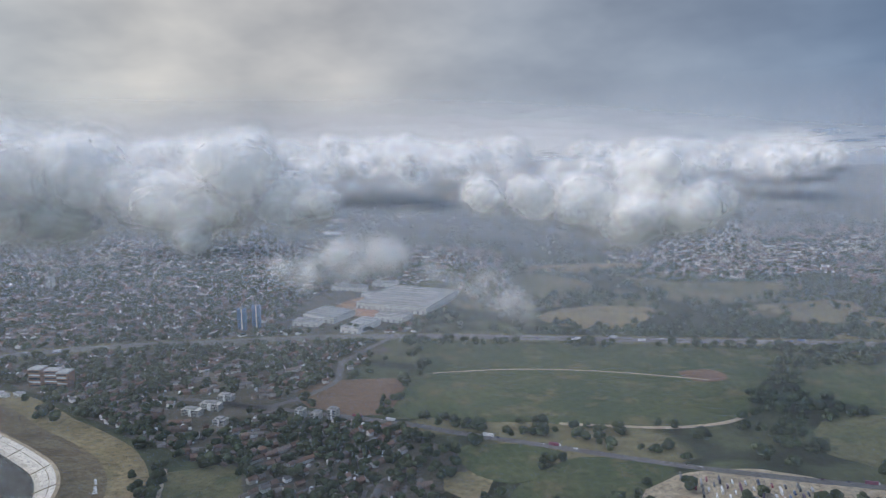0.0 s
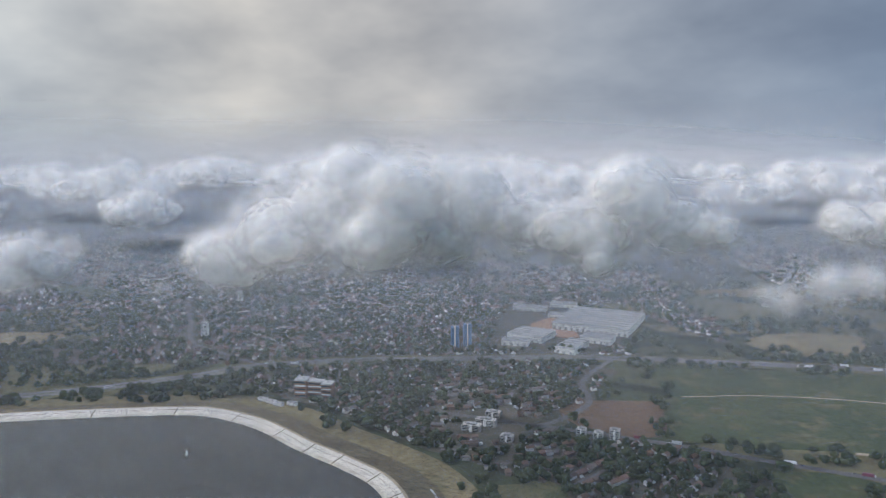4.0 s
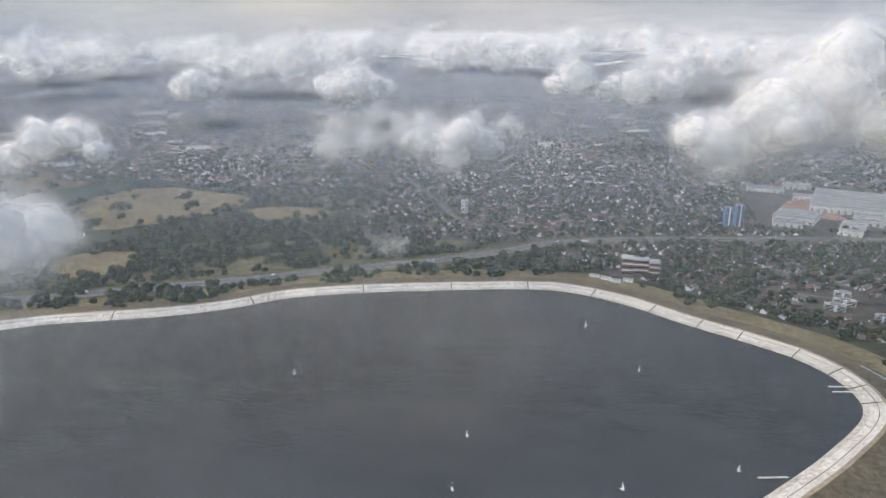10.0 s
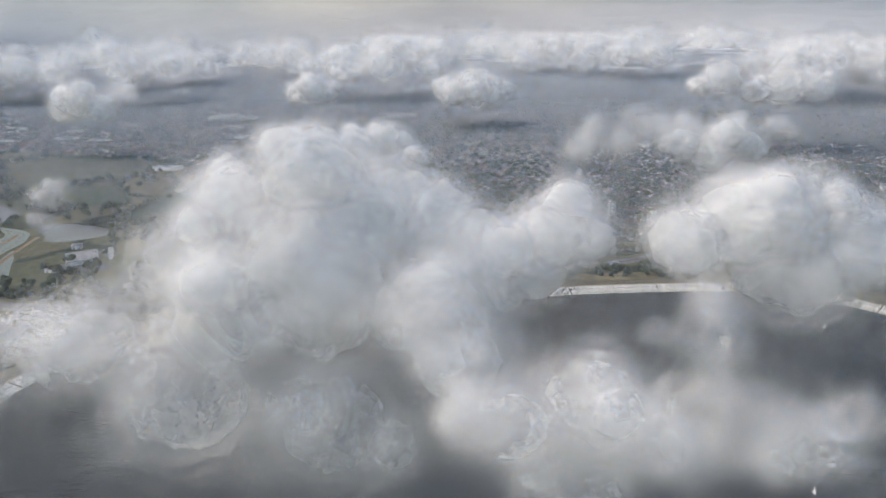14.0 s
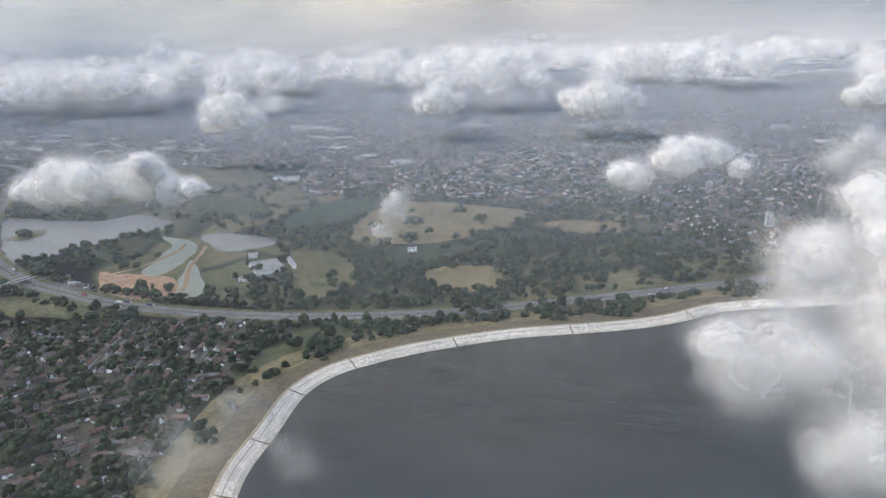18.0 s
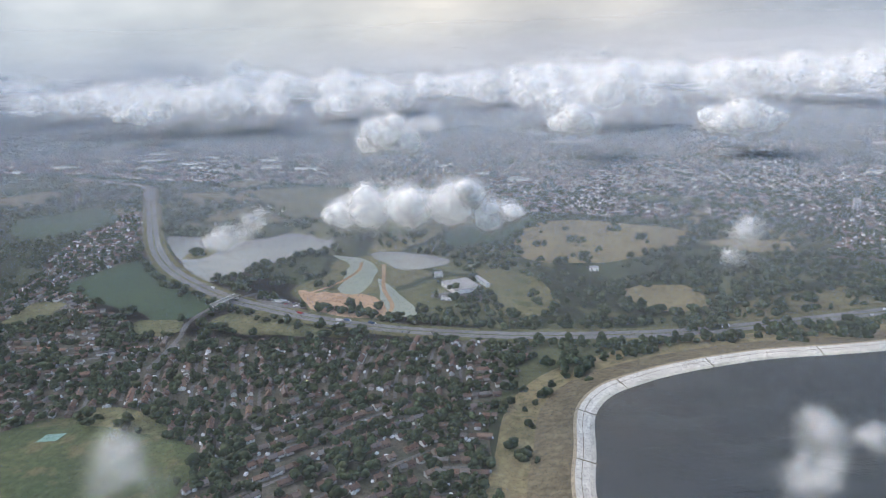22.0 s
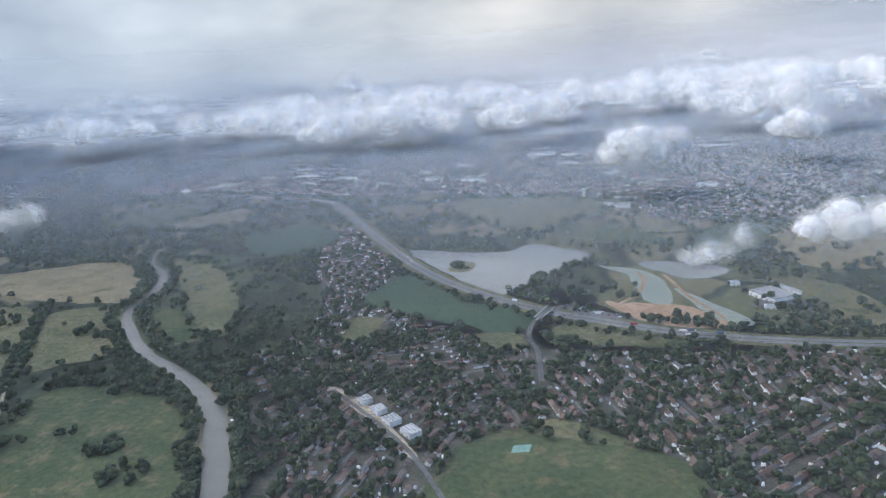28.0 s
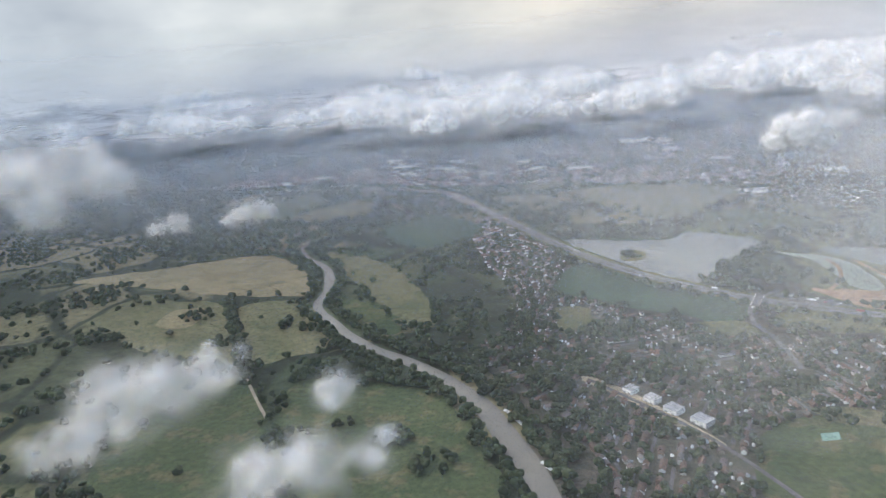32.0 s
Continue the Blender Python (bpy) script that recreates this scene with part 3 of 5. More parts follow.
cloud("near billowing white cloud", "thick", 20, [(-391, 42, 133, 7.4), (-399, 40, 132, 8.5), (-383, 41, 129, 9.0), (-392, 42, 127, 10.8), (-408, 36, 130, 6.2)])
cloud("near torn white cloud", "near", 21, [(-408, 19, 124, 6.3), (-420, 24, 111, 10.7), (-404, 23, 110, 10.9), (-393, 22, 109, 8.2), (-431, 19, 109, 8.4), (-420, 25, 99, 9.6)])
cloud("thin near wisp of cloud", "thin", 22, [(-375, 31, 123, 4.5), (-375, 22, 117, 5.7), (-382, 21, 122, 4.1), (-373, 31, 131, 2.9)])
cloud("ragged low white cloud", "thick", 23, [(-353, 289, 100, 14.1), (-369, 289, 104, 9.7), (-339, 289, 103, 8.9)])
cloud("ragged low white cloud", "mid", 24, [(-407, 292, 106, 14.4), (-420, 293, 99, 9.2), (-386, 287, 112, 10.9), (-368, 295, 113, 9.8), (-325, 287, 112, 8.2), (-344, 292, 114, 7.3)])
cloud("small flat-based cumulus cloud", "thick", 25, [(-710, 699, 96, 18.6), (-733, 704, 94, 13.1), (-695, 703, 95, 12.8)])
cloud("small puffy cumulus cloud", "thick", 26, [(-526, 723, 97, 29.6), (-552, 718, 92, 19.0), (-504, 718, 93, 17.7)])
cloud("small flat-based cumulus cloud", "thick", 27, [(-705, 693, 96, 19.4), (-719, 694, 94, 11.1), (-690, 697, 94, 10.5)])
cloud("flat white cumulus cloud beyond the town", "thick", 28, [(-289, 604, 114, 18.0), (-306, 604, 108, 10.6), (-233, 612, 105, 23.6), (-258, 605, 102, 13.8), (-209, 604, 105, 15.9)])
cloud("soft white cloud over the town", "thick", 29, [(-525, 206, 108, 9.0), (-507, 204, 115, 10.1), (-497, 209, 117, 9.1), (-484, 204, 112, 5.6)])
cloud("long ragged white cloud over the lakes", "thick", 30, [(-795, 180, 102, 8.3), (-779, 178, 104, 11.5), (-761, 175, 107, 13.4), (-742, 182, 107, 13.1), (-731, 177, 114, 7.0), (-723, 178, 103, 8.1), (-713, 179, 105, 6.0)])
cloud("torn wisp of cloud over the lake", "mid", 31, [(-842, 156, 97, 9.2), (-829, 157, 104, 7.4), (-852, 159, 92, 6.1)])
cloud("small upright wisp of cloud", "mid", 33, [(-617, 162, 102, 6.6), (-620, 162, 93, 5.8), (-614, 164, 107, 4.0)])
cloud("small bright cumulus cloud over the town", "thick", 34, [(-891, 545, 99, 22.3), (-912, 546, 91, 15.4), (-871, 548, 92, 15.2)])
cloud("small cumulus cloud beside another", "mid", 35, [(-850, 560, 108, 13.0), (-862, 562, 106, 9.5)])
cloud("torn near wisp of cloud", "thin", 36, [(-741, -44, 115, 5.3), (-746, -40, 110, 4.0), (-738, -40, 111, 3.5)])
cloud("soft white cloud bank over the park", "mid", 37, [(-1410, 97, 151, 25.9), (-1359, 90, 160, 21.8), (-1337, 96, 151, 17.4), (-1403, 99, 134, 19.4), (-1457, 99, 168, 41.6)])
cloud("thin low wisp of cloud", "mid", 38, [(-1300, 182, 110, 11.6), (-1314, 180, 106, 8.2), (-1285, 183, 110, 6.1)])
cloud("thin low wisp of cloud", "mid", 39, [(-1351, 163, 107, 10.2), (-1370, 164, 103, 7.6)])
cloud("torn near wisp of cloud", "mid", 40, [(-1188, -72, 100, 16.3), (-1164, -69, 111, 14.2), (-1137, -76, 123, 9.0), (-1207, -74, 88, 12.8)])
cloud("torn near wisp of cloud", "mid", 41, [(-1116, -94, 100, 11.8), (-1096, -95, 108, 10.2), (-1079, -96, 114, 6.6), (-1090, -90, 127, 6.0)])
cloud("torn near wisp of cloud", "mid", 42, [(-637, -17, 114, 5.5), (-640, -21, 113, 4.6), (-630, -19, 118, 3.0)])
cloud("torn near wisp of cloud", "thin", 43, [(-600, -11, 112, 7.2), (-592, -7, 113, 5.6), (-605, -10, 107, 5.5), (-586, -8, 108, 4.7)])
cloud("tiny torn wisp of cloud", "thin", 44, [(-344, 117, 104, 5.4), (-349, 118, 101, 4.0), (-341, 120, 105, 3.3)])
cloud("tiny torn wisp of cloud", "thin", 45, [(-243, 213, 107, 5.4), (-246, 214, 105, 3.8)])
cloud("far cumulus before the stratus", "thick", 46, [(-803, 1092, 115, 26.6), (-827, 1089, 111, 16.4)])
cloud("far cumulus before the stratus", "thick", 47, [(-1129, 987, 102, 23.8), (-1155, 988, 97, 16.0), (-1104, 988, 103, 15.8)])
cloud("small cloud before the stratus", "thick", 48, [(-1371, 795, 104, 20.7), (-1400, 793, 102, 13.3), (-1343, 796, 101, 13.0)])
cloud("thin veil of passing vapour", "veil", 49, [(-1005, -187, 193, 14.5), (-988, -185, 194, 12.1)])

# the ragged fringe of the far stratus
_rnd = random.Random(5)
for _k in range(76):
    _y = 900 + 1500 * _rnd.random() ** 1.5
    _x = _rnd.uniform(-1300 - _y * 1.1, -50 + _y * 0.6)
    _s = _rnd.uniform(20, 36) * (0.6 + _y / 1500)
    _n = _rnd.randint(2, 4)
    cloud("white cumulus at the edge of the far stratus", "soft", 100 + _k,
          [(_x + (_i - _n / 2) * _s * 1.3, _y + _rnd.uniform(-1, 1) * _s, 104 + _rnd.uniform(0, 0.3) * _s, _s * _rnd.uniform(0.6, 1.0)) for _i in range(_n)])


# ---- the far stratus deck, seen from just above ----
def deck_material():
    m = vapour("stratus_vapour", 0.85, 0.44, 0.18, 0.010)
    nodes, links = m.node_tree.nodes, m.node_tree.links
    blend = [n for n in nodes if n.type == "MIX_SHADER" and n.inputs[0].is_linked][0]
    torn = blend.inputs[0].links[0].from_socket
    g = nodes.new("ShaderNodeNewGeometry")
    sep = nodes.new("ShaderNodeSeparateXYZ")
    links.new(g.outputs["Position"], sep.inputs[0])

    def fade(source, a, b, lo, hi):
        mr = nodes.new("ShaderNodeMapRange")
        mr.inputs["From Min"].default_value, mr.inputs["From Max"].default_value = a, b
        mr.inputs["To Min"].default_value, mr.inputs["To Max"].default_value = lo, hi
        links.new(source, mr.inputs["Value"])
        return mr.outputs[0]

    def op(kind, a, b):
        n = nodes.new("ShaderNodeMath")
        n.operation = kind
        n.use_clamp = True
        links.new(a, n.inputs[0])
        links.new(b, n.inputs[1])
        return n.outputs[0]

    away = nodes.new("ShaderNodeVectorMath")
    away.operation = "DISTANCE"
    away.inputs[1].default_value = (-500, -100, 110)
    links.new(g.outputs["Position"], away.inputs[0])
    nearer = nodes.new("ShaderNodeMath")
    nearer.operation = "ADD"
    links.new(sep.outputs["Y"], nearer.inputs[0])
    links.new(fade(sep.outputs["X"], -3500, -1100, 800.0, 0.0), nearer.inputs[1])
    filled = op("ADD", torn, fade(nearer.outputs[0], 1300, 2200, 0.0, 0.8))
    edge = op("MULTIPLY", filled, fade(nearer.outputs[0], 880, 1450, 0.0, 1.0))
    lost = op("MULTIPLY", edge, fade(away.outputs["Value"], 2000, 3900, 1.0, 0.0))
    links.new(op("MULTIPLY", lost, fade(sep.outputs["X"], -200, 1100, 1.0, 0.35)), blend.inputs[0])
    return m


def stratus(z):
    """A rolling sheet of cloud, heaped into rounded humps."""
    xs, ys = np.arange(-4700, 3601, 17.0), 420 + 3840 * np.linspace(0, 1, 165) ** 1.5
    verts = []
    for y in ys:
        for x in xs:
            n1 = 0.5 - abs(noise.noise((x * 0.0045, y * 0.0045, 1.5))) * 1.6
            n2 = 0.4 - abs(noise.noise((x * 0.014, y * 0.014, 4.5))) * 1.4
            verts.append((x, y, z + 11 * n1 + 4 * n2 + 2 * noise.noise((x * 0.04, y * 0.04, 8.5)) + 420 * (max(0.0, math.hypot(x + 500, y + 100) - 1500) / 2600) ** 2))
    n = len(xs)
    faces = [(j * n + i, j * n + i + 1, (j + 1) * n + i + 1, (j + 1) * n + i) for j in range(len(ys) - 1) for i in range(n - 1)]
    return tagged(mesh_object("stratus_layer", verts, faces, deck_material(), smooth=True), "far rolling stratus deck of grey-white cloud", "cloud", kind="structure")


stratus(106)


# ---- haze over the land, painted on slanted see-through sheets, thickening with distance ----
def haze():
    m = bpy.data.materials.new("painted_evening_haze")
    m.use_nodes = True
    nodes, links = m.node_tree.nodes, m.node_tree.links
    nodes.clear()
    out = nodes.new("ShaderNodeOutputMaterial")
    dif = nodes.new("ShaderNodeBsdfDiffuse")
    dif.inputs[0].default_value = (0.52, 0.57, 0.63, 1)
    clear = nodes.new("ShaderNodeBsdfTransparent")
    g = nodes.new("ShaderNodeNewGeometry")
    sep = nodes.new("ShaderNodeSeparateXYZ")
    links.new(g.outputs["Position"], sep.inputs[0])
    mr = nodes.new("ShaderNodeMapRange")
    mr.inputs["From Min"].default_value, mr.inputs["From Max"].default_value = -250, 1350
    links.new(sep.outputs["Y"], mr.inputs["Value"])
    # Distance haze put into the sheets' blue-grey tint; opacity rises with y.
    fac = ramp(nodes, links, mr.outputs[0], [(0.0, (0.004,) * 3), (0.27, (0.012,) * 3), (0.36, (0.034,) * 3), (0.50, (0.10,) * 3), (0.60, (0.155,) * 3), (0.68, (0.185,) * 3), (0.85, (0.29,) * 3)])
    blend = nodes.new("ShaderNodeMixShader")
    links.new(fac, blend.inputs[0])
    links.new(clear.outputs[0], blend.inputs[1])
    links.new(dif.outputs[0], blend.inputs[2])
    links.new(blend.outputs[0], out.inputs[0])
    return m


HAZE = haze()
# Four added sheets, climbing northward, stand in for the hazy air.
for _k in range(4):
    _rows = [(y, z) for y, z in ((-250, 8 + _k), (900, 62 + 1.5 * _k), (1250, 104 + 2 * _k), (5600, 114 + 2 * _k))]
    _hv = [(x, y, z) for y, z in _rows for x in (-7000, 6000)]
    tagged(mesh_object("haze_layer", _hv, [(0, 1, 3, 2), (2, 3, 5, 4), (4, 5, 7, 6)], HAZE), "slanted see-through sheets painted as blue-grey evening haze over the land", "haze", kind="structure")


# ---- far sky of stratus, behind everything ----
def far_sky():
    m = bpy.data.materials.new("far_stratus")
    m.use_nodes = True
    nodes, links = m.node_tree.nodes, m.node_tree.links
    nodes.clear()
    out = nodes.new("ShaderNodeOutputMaterial")
    em = nodes.new("ShaderNodeEmission")
    g = nodes.new("ShaderNodeNewGeometry")
    sep = nodes.new("ShaderNodeSeparateXYZ")
    links.new(g.outputs["Position"], sep.inputs[0])
    mr = nodes.new("ShaderNodeMapRange")
    mr.inputs["From Min"].default_value, mr.inputs["From Max"].default_value = -4300, 2300
    links.new(sep.outputs["X"], mr.inputs["Value"])
    side = ramp(nodes, links, mr.outputs[0], [(0.0, (0.33, 0.37, 0.42)), (0.2, (0.43, 0.45, 0.46)), (0.38, (0.47, 0.455, 0.43)), (0.55, (0.42, 0.41, 0.40)), (0.7, (0.27, 0.295, 0.335)), (1.0, (0.13, 0.18, 0.26))])
    veil = ramp(nodes, links, noise_tex(nodes, links, 0.0010, 4, 0.5, (1, 1, 2.0, 0)), [(0.3, (0.72, 0.74, 0.78)), (0.52, (1.0, 1.0, 1.0)), (0.75, (1.32, 1.28, 1.22))])
    col = mix(nodes, links, 1.0, side, veil, "MULTIPLY")
    up = nodes.new("ShaderNodeMapRange")
    up.inputs["From Min"].default_value, up.inputs["From Max"].default_value = 0, 900
    links.new(sep.outputs["Z"], up.inputs["Value"])
    col = mix(nodes, links, 1.0, col, ramp(nodes, links, up.outputs[0], [(0.0, (1.25, 1.24, 1.22)), (0.3, (1.15, 1.145, 1.13)), (1.0, (1.0, 1.0, 1.0))]), "MULTIPLY")
    links.new(col, em.inputs[0])
    links.new(em.outputs[0], out.inputs[0])
    return m


_v, _f = [], []
for _i in range(61):
    _a = radians(-100 + 200 * _i / 60)
    for _z, _r in ((-40, 4500), (250, 4490), (700, 4440), (1500, 4240), (2600, 3670)):
        _v.append((-500 + _r * math.sin(_a), -100 + _r * math.cos(_a), _z))
for _i in range(60):
    for _j in range(4):
        _b = _i * 5 + _j
        _f.append((_b, _b + 5, _b + 6, _b + 1))
tagged(mesh_object("backdrop_sky", _v, _f, far_sky()), "distant grey stratus sky above the horizon", "sky", kind="structure")

# ---- bulk meshes for what nobody could count ----
def bulk(name, verts, tris, mats, label, category, idx=None):
    me = bpy.data.meshes.new(name)
    me.vertices.add(len(verts))
    me.vertices.foreach_set("co", np.ascontiguousarray(verts, np.float32).ravel())
    me.loops.add(tris.size)
    me.loops.foreach_set("vertex_index", np.ascontiguousarray(tris, np.int32).ravel())
    me.polygons.add(len(tris))
    me.polygons.foreach_set("loop_start", np.arange(0, tris.size, 3, dtype=np.int32))
    me.polygons.foreach_set("loop_total", np.full(len(tris), 3, np.int32))
    for m in mats:
        me.materials.append(m)
    if idx is not None:
        me.polygons.foreach_set("material_index", np.ascontiguousarray(idx, np.int32))
    me.update(calc_edges=True)
    me.validate()
    return tagged(new(name, me), label, category, kind="stuff")


def scatter(proto, tris, pos, turn, size):
    """Copies of one small mesh at many places, as arrays."""
    c, s = np.cos(turn), np.sin(turn)
    p = proto[None] * size[:, None, :]
    out = np.stack([p[..., 0] * c[:, None] - p[..., 1] * s[:, None], p[..., 0] * s[:, None] + p[..., 1] * c[:, None], p[..., 2]], -1) + pos[:, None, :]
    t = tris[None] + (np.arange(len(pos)) * len(proto))[:, None, None]
    return out.reshape(-1, 3), t.reshape(-1, 3)


WALLS = per_piece("house_walls", [(0.0, (0.15, 0.105, 0.085)), (0.36, (0.21, 0.16, 0.13)), (0.56, (0.32, 0.28, 0.25)), (0.74, (0.56, 0.54, 0.51)), (1.0, (0.80, 0.79, 0.77))])
ROOFS = per_piece("house_roofs", [(0.0, (0.085, 0.062, 0.052)), (0.3, (0.12, 0.082, 0.066)), (0.5, (0.16, 0.10, 0.075)), (0.62, (0.13, 0.125, 0.125)), (0.85, (0.15, 0.14, 0.135)), (1.0, (0.20, 0.125, 0.092))])
WALLS_ONE = per_piece("near_house_walls", [(0.0, (0.16, 0.11, 0.09)), (0.45, (0.24, 0.18, 0.145)), (0.75, (0.42, 0.39, 0.36)), (1.0, (0.78, 0.77, 0.74))], islands=False)
ROOFS_ONE = per_piece("near_house_roofs", [(0.0, (0.13, 0.09, 0.075)), (0.4, (0.16, 0.10, 0.078)), (0.6, (0.14, 0.135, 0.135)), (1.0, (0.20, 0.125, 0.09))], islands=False)
WHITES = per_piece("white_painted_metal", [(0.0, (0.80, 0.80, 0.80)), (0.6, (0.70, 0.71, 0.72)), (0.8, (0.25, 0.27, 0.30)), (1.0, (0.10, 0.10, 0.11))], 0.4)
LEAVES = per_piece("tree_leaves", [(0.0, (0.022, 0.036, 0.018)), (0.4, (0.032, 0.050, 0.024)), (0.75, (0.045, 0.062, 0.028)), (1.0, (0.065, 0.078, 0.038))], 0.95)
LEAVES_ONE = per_piece("near_tree_leaves", [(0.0, (0.022, 0.036, 0.018)), (0.5, (0.036, 0.052, 0.024)), (1.0, (0.058, 0.070, 0.034))], 0.95, False)
BARK = two_scale("grey_bark", (0.06, 0.05, 0.04), (0.11, 0.09, 0.075), 0.5, 3)
TOWN_GROUND = two_scale("gardens_and_yards", (0.05, 0.055, 0.038), (0.12, 0.105, 0.085), 0.09, 0.5)
GLASS_DARK, _n, _l, _b = material("dark_window_glass", 0.15)
_b.inputs["Base Color"].default_value = (0.03, 0.04, 0.05, 1)
_b.inputs["Specular IOR Level"].default_value = 0.5
BRICK = two_scale("warm_brick", (0.25, 0.14, 0.10), (0.33, 0.20, 0.14), 0.2, 1.5)
PALE_WALL = two_scale("pale_grey_render", (0.36, 0.35, 0.34), (0.48, 0.47, 0.45), 0.1, 1.0)
WHITE_WALL = two_scale("white_render", (0.68, 0.68, 0.67), (0.80, 0.80, 0.78), 0.1, 1.0)
BLUE_CLAD = two_scale("blue_cladding", (0.10, 0.22, 0.42), (0.16, 0.30, 0.52), 0.2, 1.2, 0.5)
GREY_ROOF = two_scale("grey_felt_roof", (0.24, 0.24, 0.25), (0.36, 0.36, 0.36), 0.1, 0.9)
RED_EARTH = two_scale("red_yard_earth", (0.30, 0.17, 0.12), (0.42, 0.27, 0.20), 0.08, 0.5)
CAR_PAINT = per_piece("car_paint", [(0.0, (0.75, 0.75, 0.75)), (0.35, (0.55, 0.56, 0.58)), (0.6, (0.03, 0.03, 0.035)), (0.8, (0.05, 0.09, 0.18)), (1.0, (0.30, 0.04, 0.03))], 0.3, False)
TYRE = two_scale("tyre_rubber", (0.02, 0.02, 0.02), (0.03, 0.03, 0.03), 1, 5)

for _i, _t in enumerate(TOWNS):
    _l = wobble(spline(_t, True, 14), 10.0, _i * 5.1)
    tagged(slab("town_ground", _l, 0.08 + 0.004 * _i, TOWN_GROUND, thick=0.2), "worn gardens and yards of the town", "ground", kind="structure")

# ---- houses in rows along streets ----
RNG = np.random.default_rng(11)
HOUSE = np.array([(-.5, -.5, 0), (.5, -.5, 0), (.5, .5, 0), (-.5, .5, 0), (-.5, -.5, .62), (.5, -.5, .62), (.5, .5, .62), (-.5, .5, .62), (-.5, 0, 1), (.5, 0, 1), (-.56, -.58, .60), (.56, -.58, .60), (.56, .58, .60), (-.56, .58, .60), (-.56, 0, 1.03), (.56, 0, 1.03)], float)
HOUSE_T = np.array([(0, 1, 5), (0, 5, 4), (1, 2, 6), (1, 6, 5), (2, 3, 7), (2, 7, 6), (3, 0, 4), (3, 4, 7), (4, 8, 7), (5, 6, 9), (10, 11, 15), (10, 15, 14), (12, 13, 14), (12, 14, 15)])
HOUSE_M = np.array([0] * 10 + [1] * 4)
CELL = 95.0


def block_of(x, y):
    """The street block a place belongs to: its centre and its streets' direction."""
    i, j = np.floor(x / CELL).astype(int), np.floor(y / CELL).astype(int)
    best = np.full(x.shape, 1e9)
    cx, cy, ang = np.zeros(x.shape), np.zeros(x.shape), np.zeros(x.shape)
    for di in (-1, 0, 1):
        for dj in (-1, 0, 1):
            h = np.sin((i + di) * 127.1 + (j + dj) * 311.7) * 43758.5453
            h -= np.floor(h)
            g = np.sin((i + di) * 269.5 + (j + dj) * 183.3) * 24634.6345
            g -= np.floor(g)
            px, py = (i + di + 0.15 + 0.7 * h) * CELL, (j + dj + 0.15 + 0.7 * g) * CELL
            d = (x - px) ** 2 + (y - py) ** 2
            near = d < best
            best = np.where(near, d, best)
            cx, cy, ang = np.where(near, px, cx), np.where(near, py, cy), np.where(near, np.floor(h * 977 % 6) * 0.38 + g * 0.3, ang)
    return cx, cy, ang


def town_houses():
    spots, lanes = [], []
    xs, ys = np.arange(-2300, 720, CELL), np.arange(-60, 1560, CELL)
    seen = set()
    X, Y = np.meshgrid(np.arange(-2300, 720, 24.0), np.arange(-60, 1560, 24.0))
    cx, cy, ang = block_of(X.ravel(), Y.ravel())
    for key in set(zip(cx.round(2), cy.round(2), ang.round(4))):
        bx, by, a = key
        u, v = np.array((math.cos(a), math.sin(a))), np.array((-math.sin(a), math.cos(a)))
        bend = RNG.uniform(-0.0035, 0.0035)
        gap = RNG.uniform(17, 22)
        for k in range(-5, 6):
            s = -80.0
            while s < 80:
                length = RNG.choice((2.9, 3.4, 4.0, 6.5, 9.0), p=(.3, .32, .2, .12, .06))
                for side in (-1, 1):
                    w = k * gap + side * RNG.uniform(4.6, 5.6) + bend * s * s
                    p = np.array((bx, by)) + u * (s + length / 2) + v * w
                    if RNG.random() < 0.93:
                        spots.append((p[0], p[1], a + 2 * bend * s + RNG.normal(0, 0.04), length, RNG.uniform(2.6, 3.4), RNG.uniform(2.3, 3.2), bx, by))
                s += length + RNG.choice((0.8, 1.4, 3.5), p=(.5, .35, .15))
            lanes.append((bx, by, a, k * gap, bend))
    S = np.array(spots)
    c = code_at(S[:, 0], S[:, 1])
    ox, oy, _a = block_of(S[:, 0], S[:, 1])
    S = S[(c == TOWN) & (abs(ox - S[:, 6]) < 0.1) & (abs(oy - S[:, 7]) < 0.1)]
    return S, lanes


HOUSES, LANES = town_houses()
HOUSES = HOUSES[RNG.random(len(HOUSES)) < np.where(HOUSES[:, 1] > 950, 0.6, 0.86)]

# streets of each block, joined
_sv, _sf = [], []
for bx, by, a, w, bend in LANES:
    u, v = np.array((math.cos(a), math.sin(a))), np.array((-math.sin(a), math.cos(a)))
    _pts = [np.array((bx, by)) + u * s + v * (w + bend * s * s) for s in np.arange(-80, 81, 8.0)]
    _p = np.array(_pts)
    ox, oy, _x = block_of(_p[:, 0], _p[:, 1])
    ok = (code_at(_p[:, 0], _p[:, 1]) == TOWN) & (abs(ox - bx) < 0.1) & (abs(oy - by) < 0.1)
    for i in range(len(_p) - 1):
        if ok[i] and ok[i + 1]:
            b = len(_sv)
            _sv += [(*(_p[i] - v * 1.0), 0.3), (*(_p[i + 1] - v * 1.0), 0.3), (*(_p[i + 1] + v * 1.0), 0.3), (*(_p[i] + v * 1.0), 0.3)]
            _sf += [(b, b + 1, b + 2), (b, b + 2, b + 3)]
bulk("street", np.array(_sv), np.array(_sf), [STREET], "grey residential streets between the houses", "street")

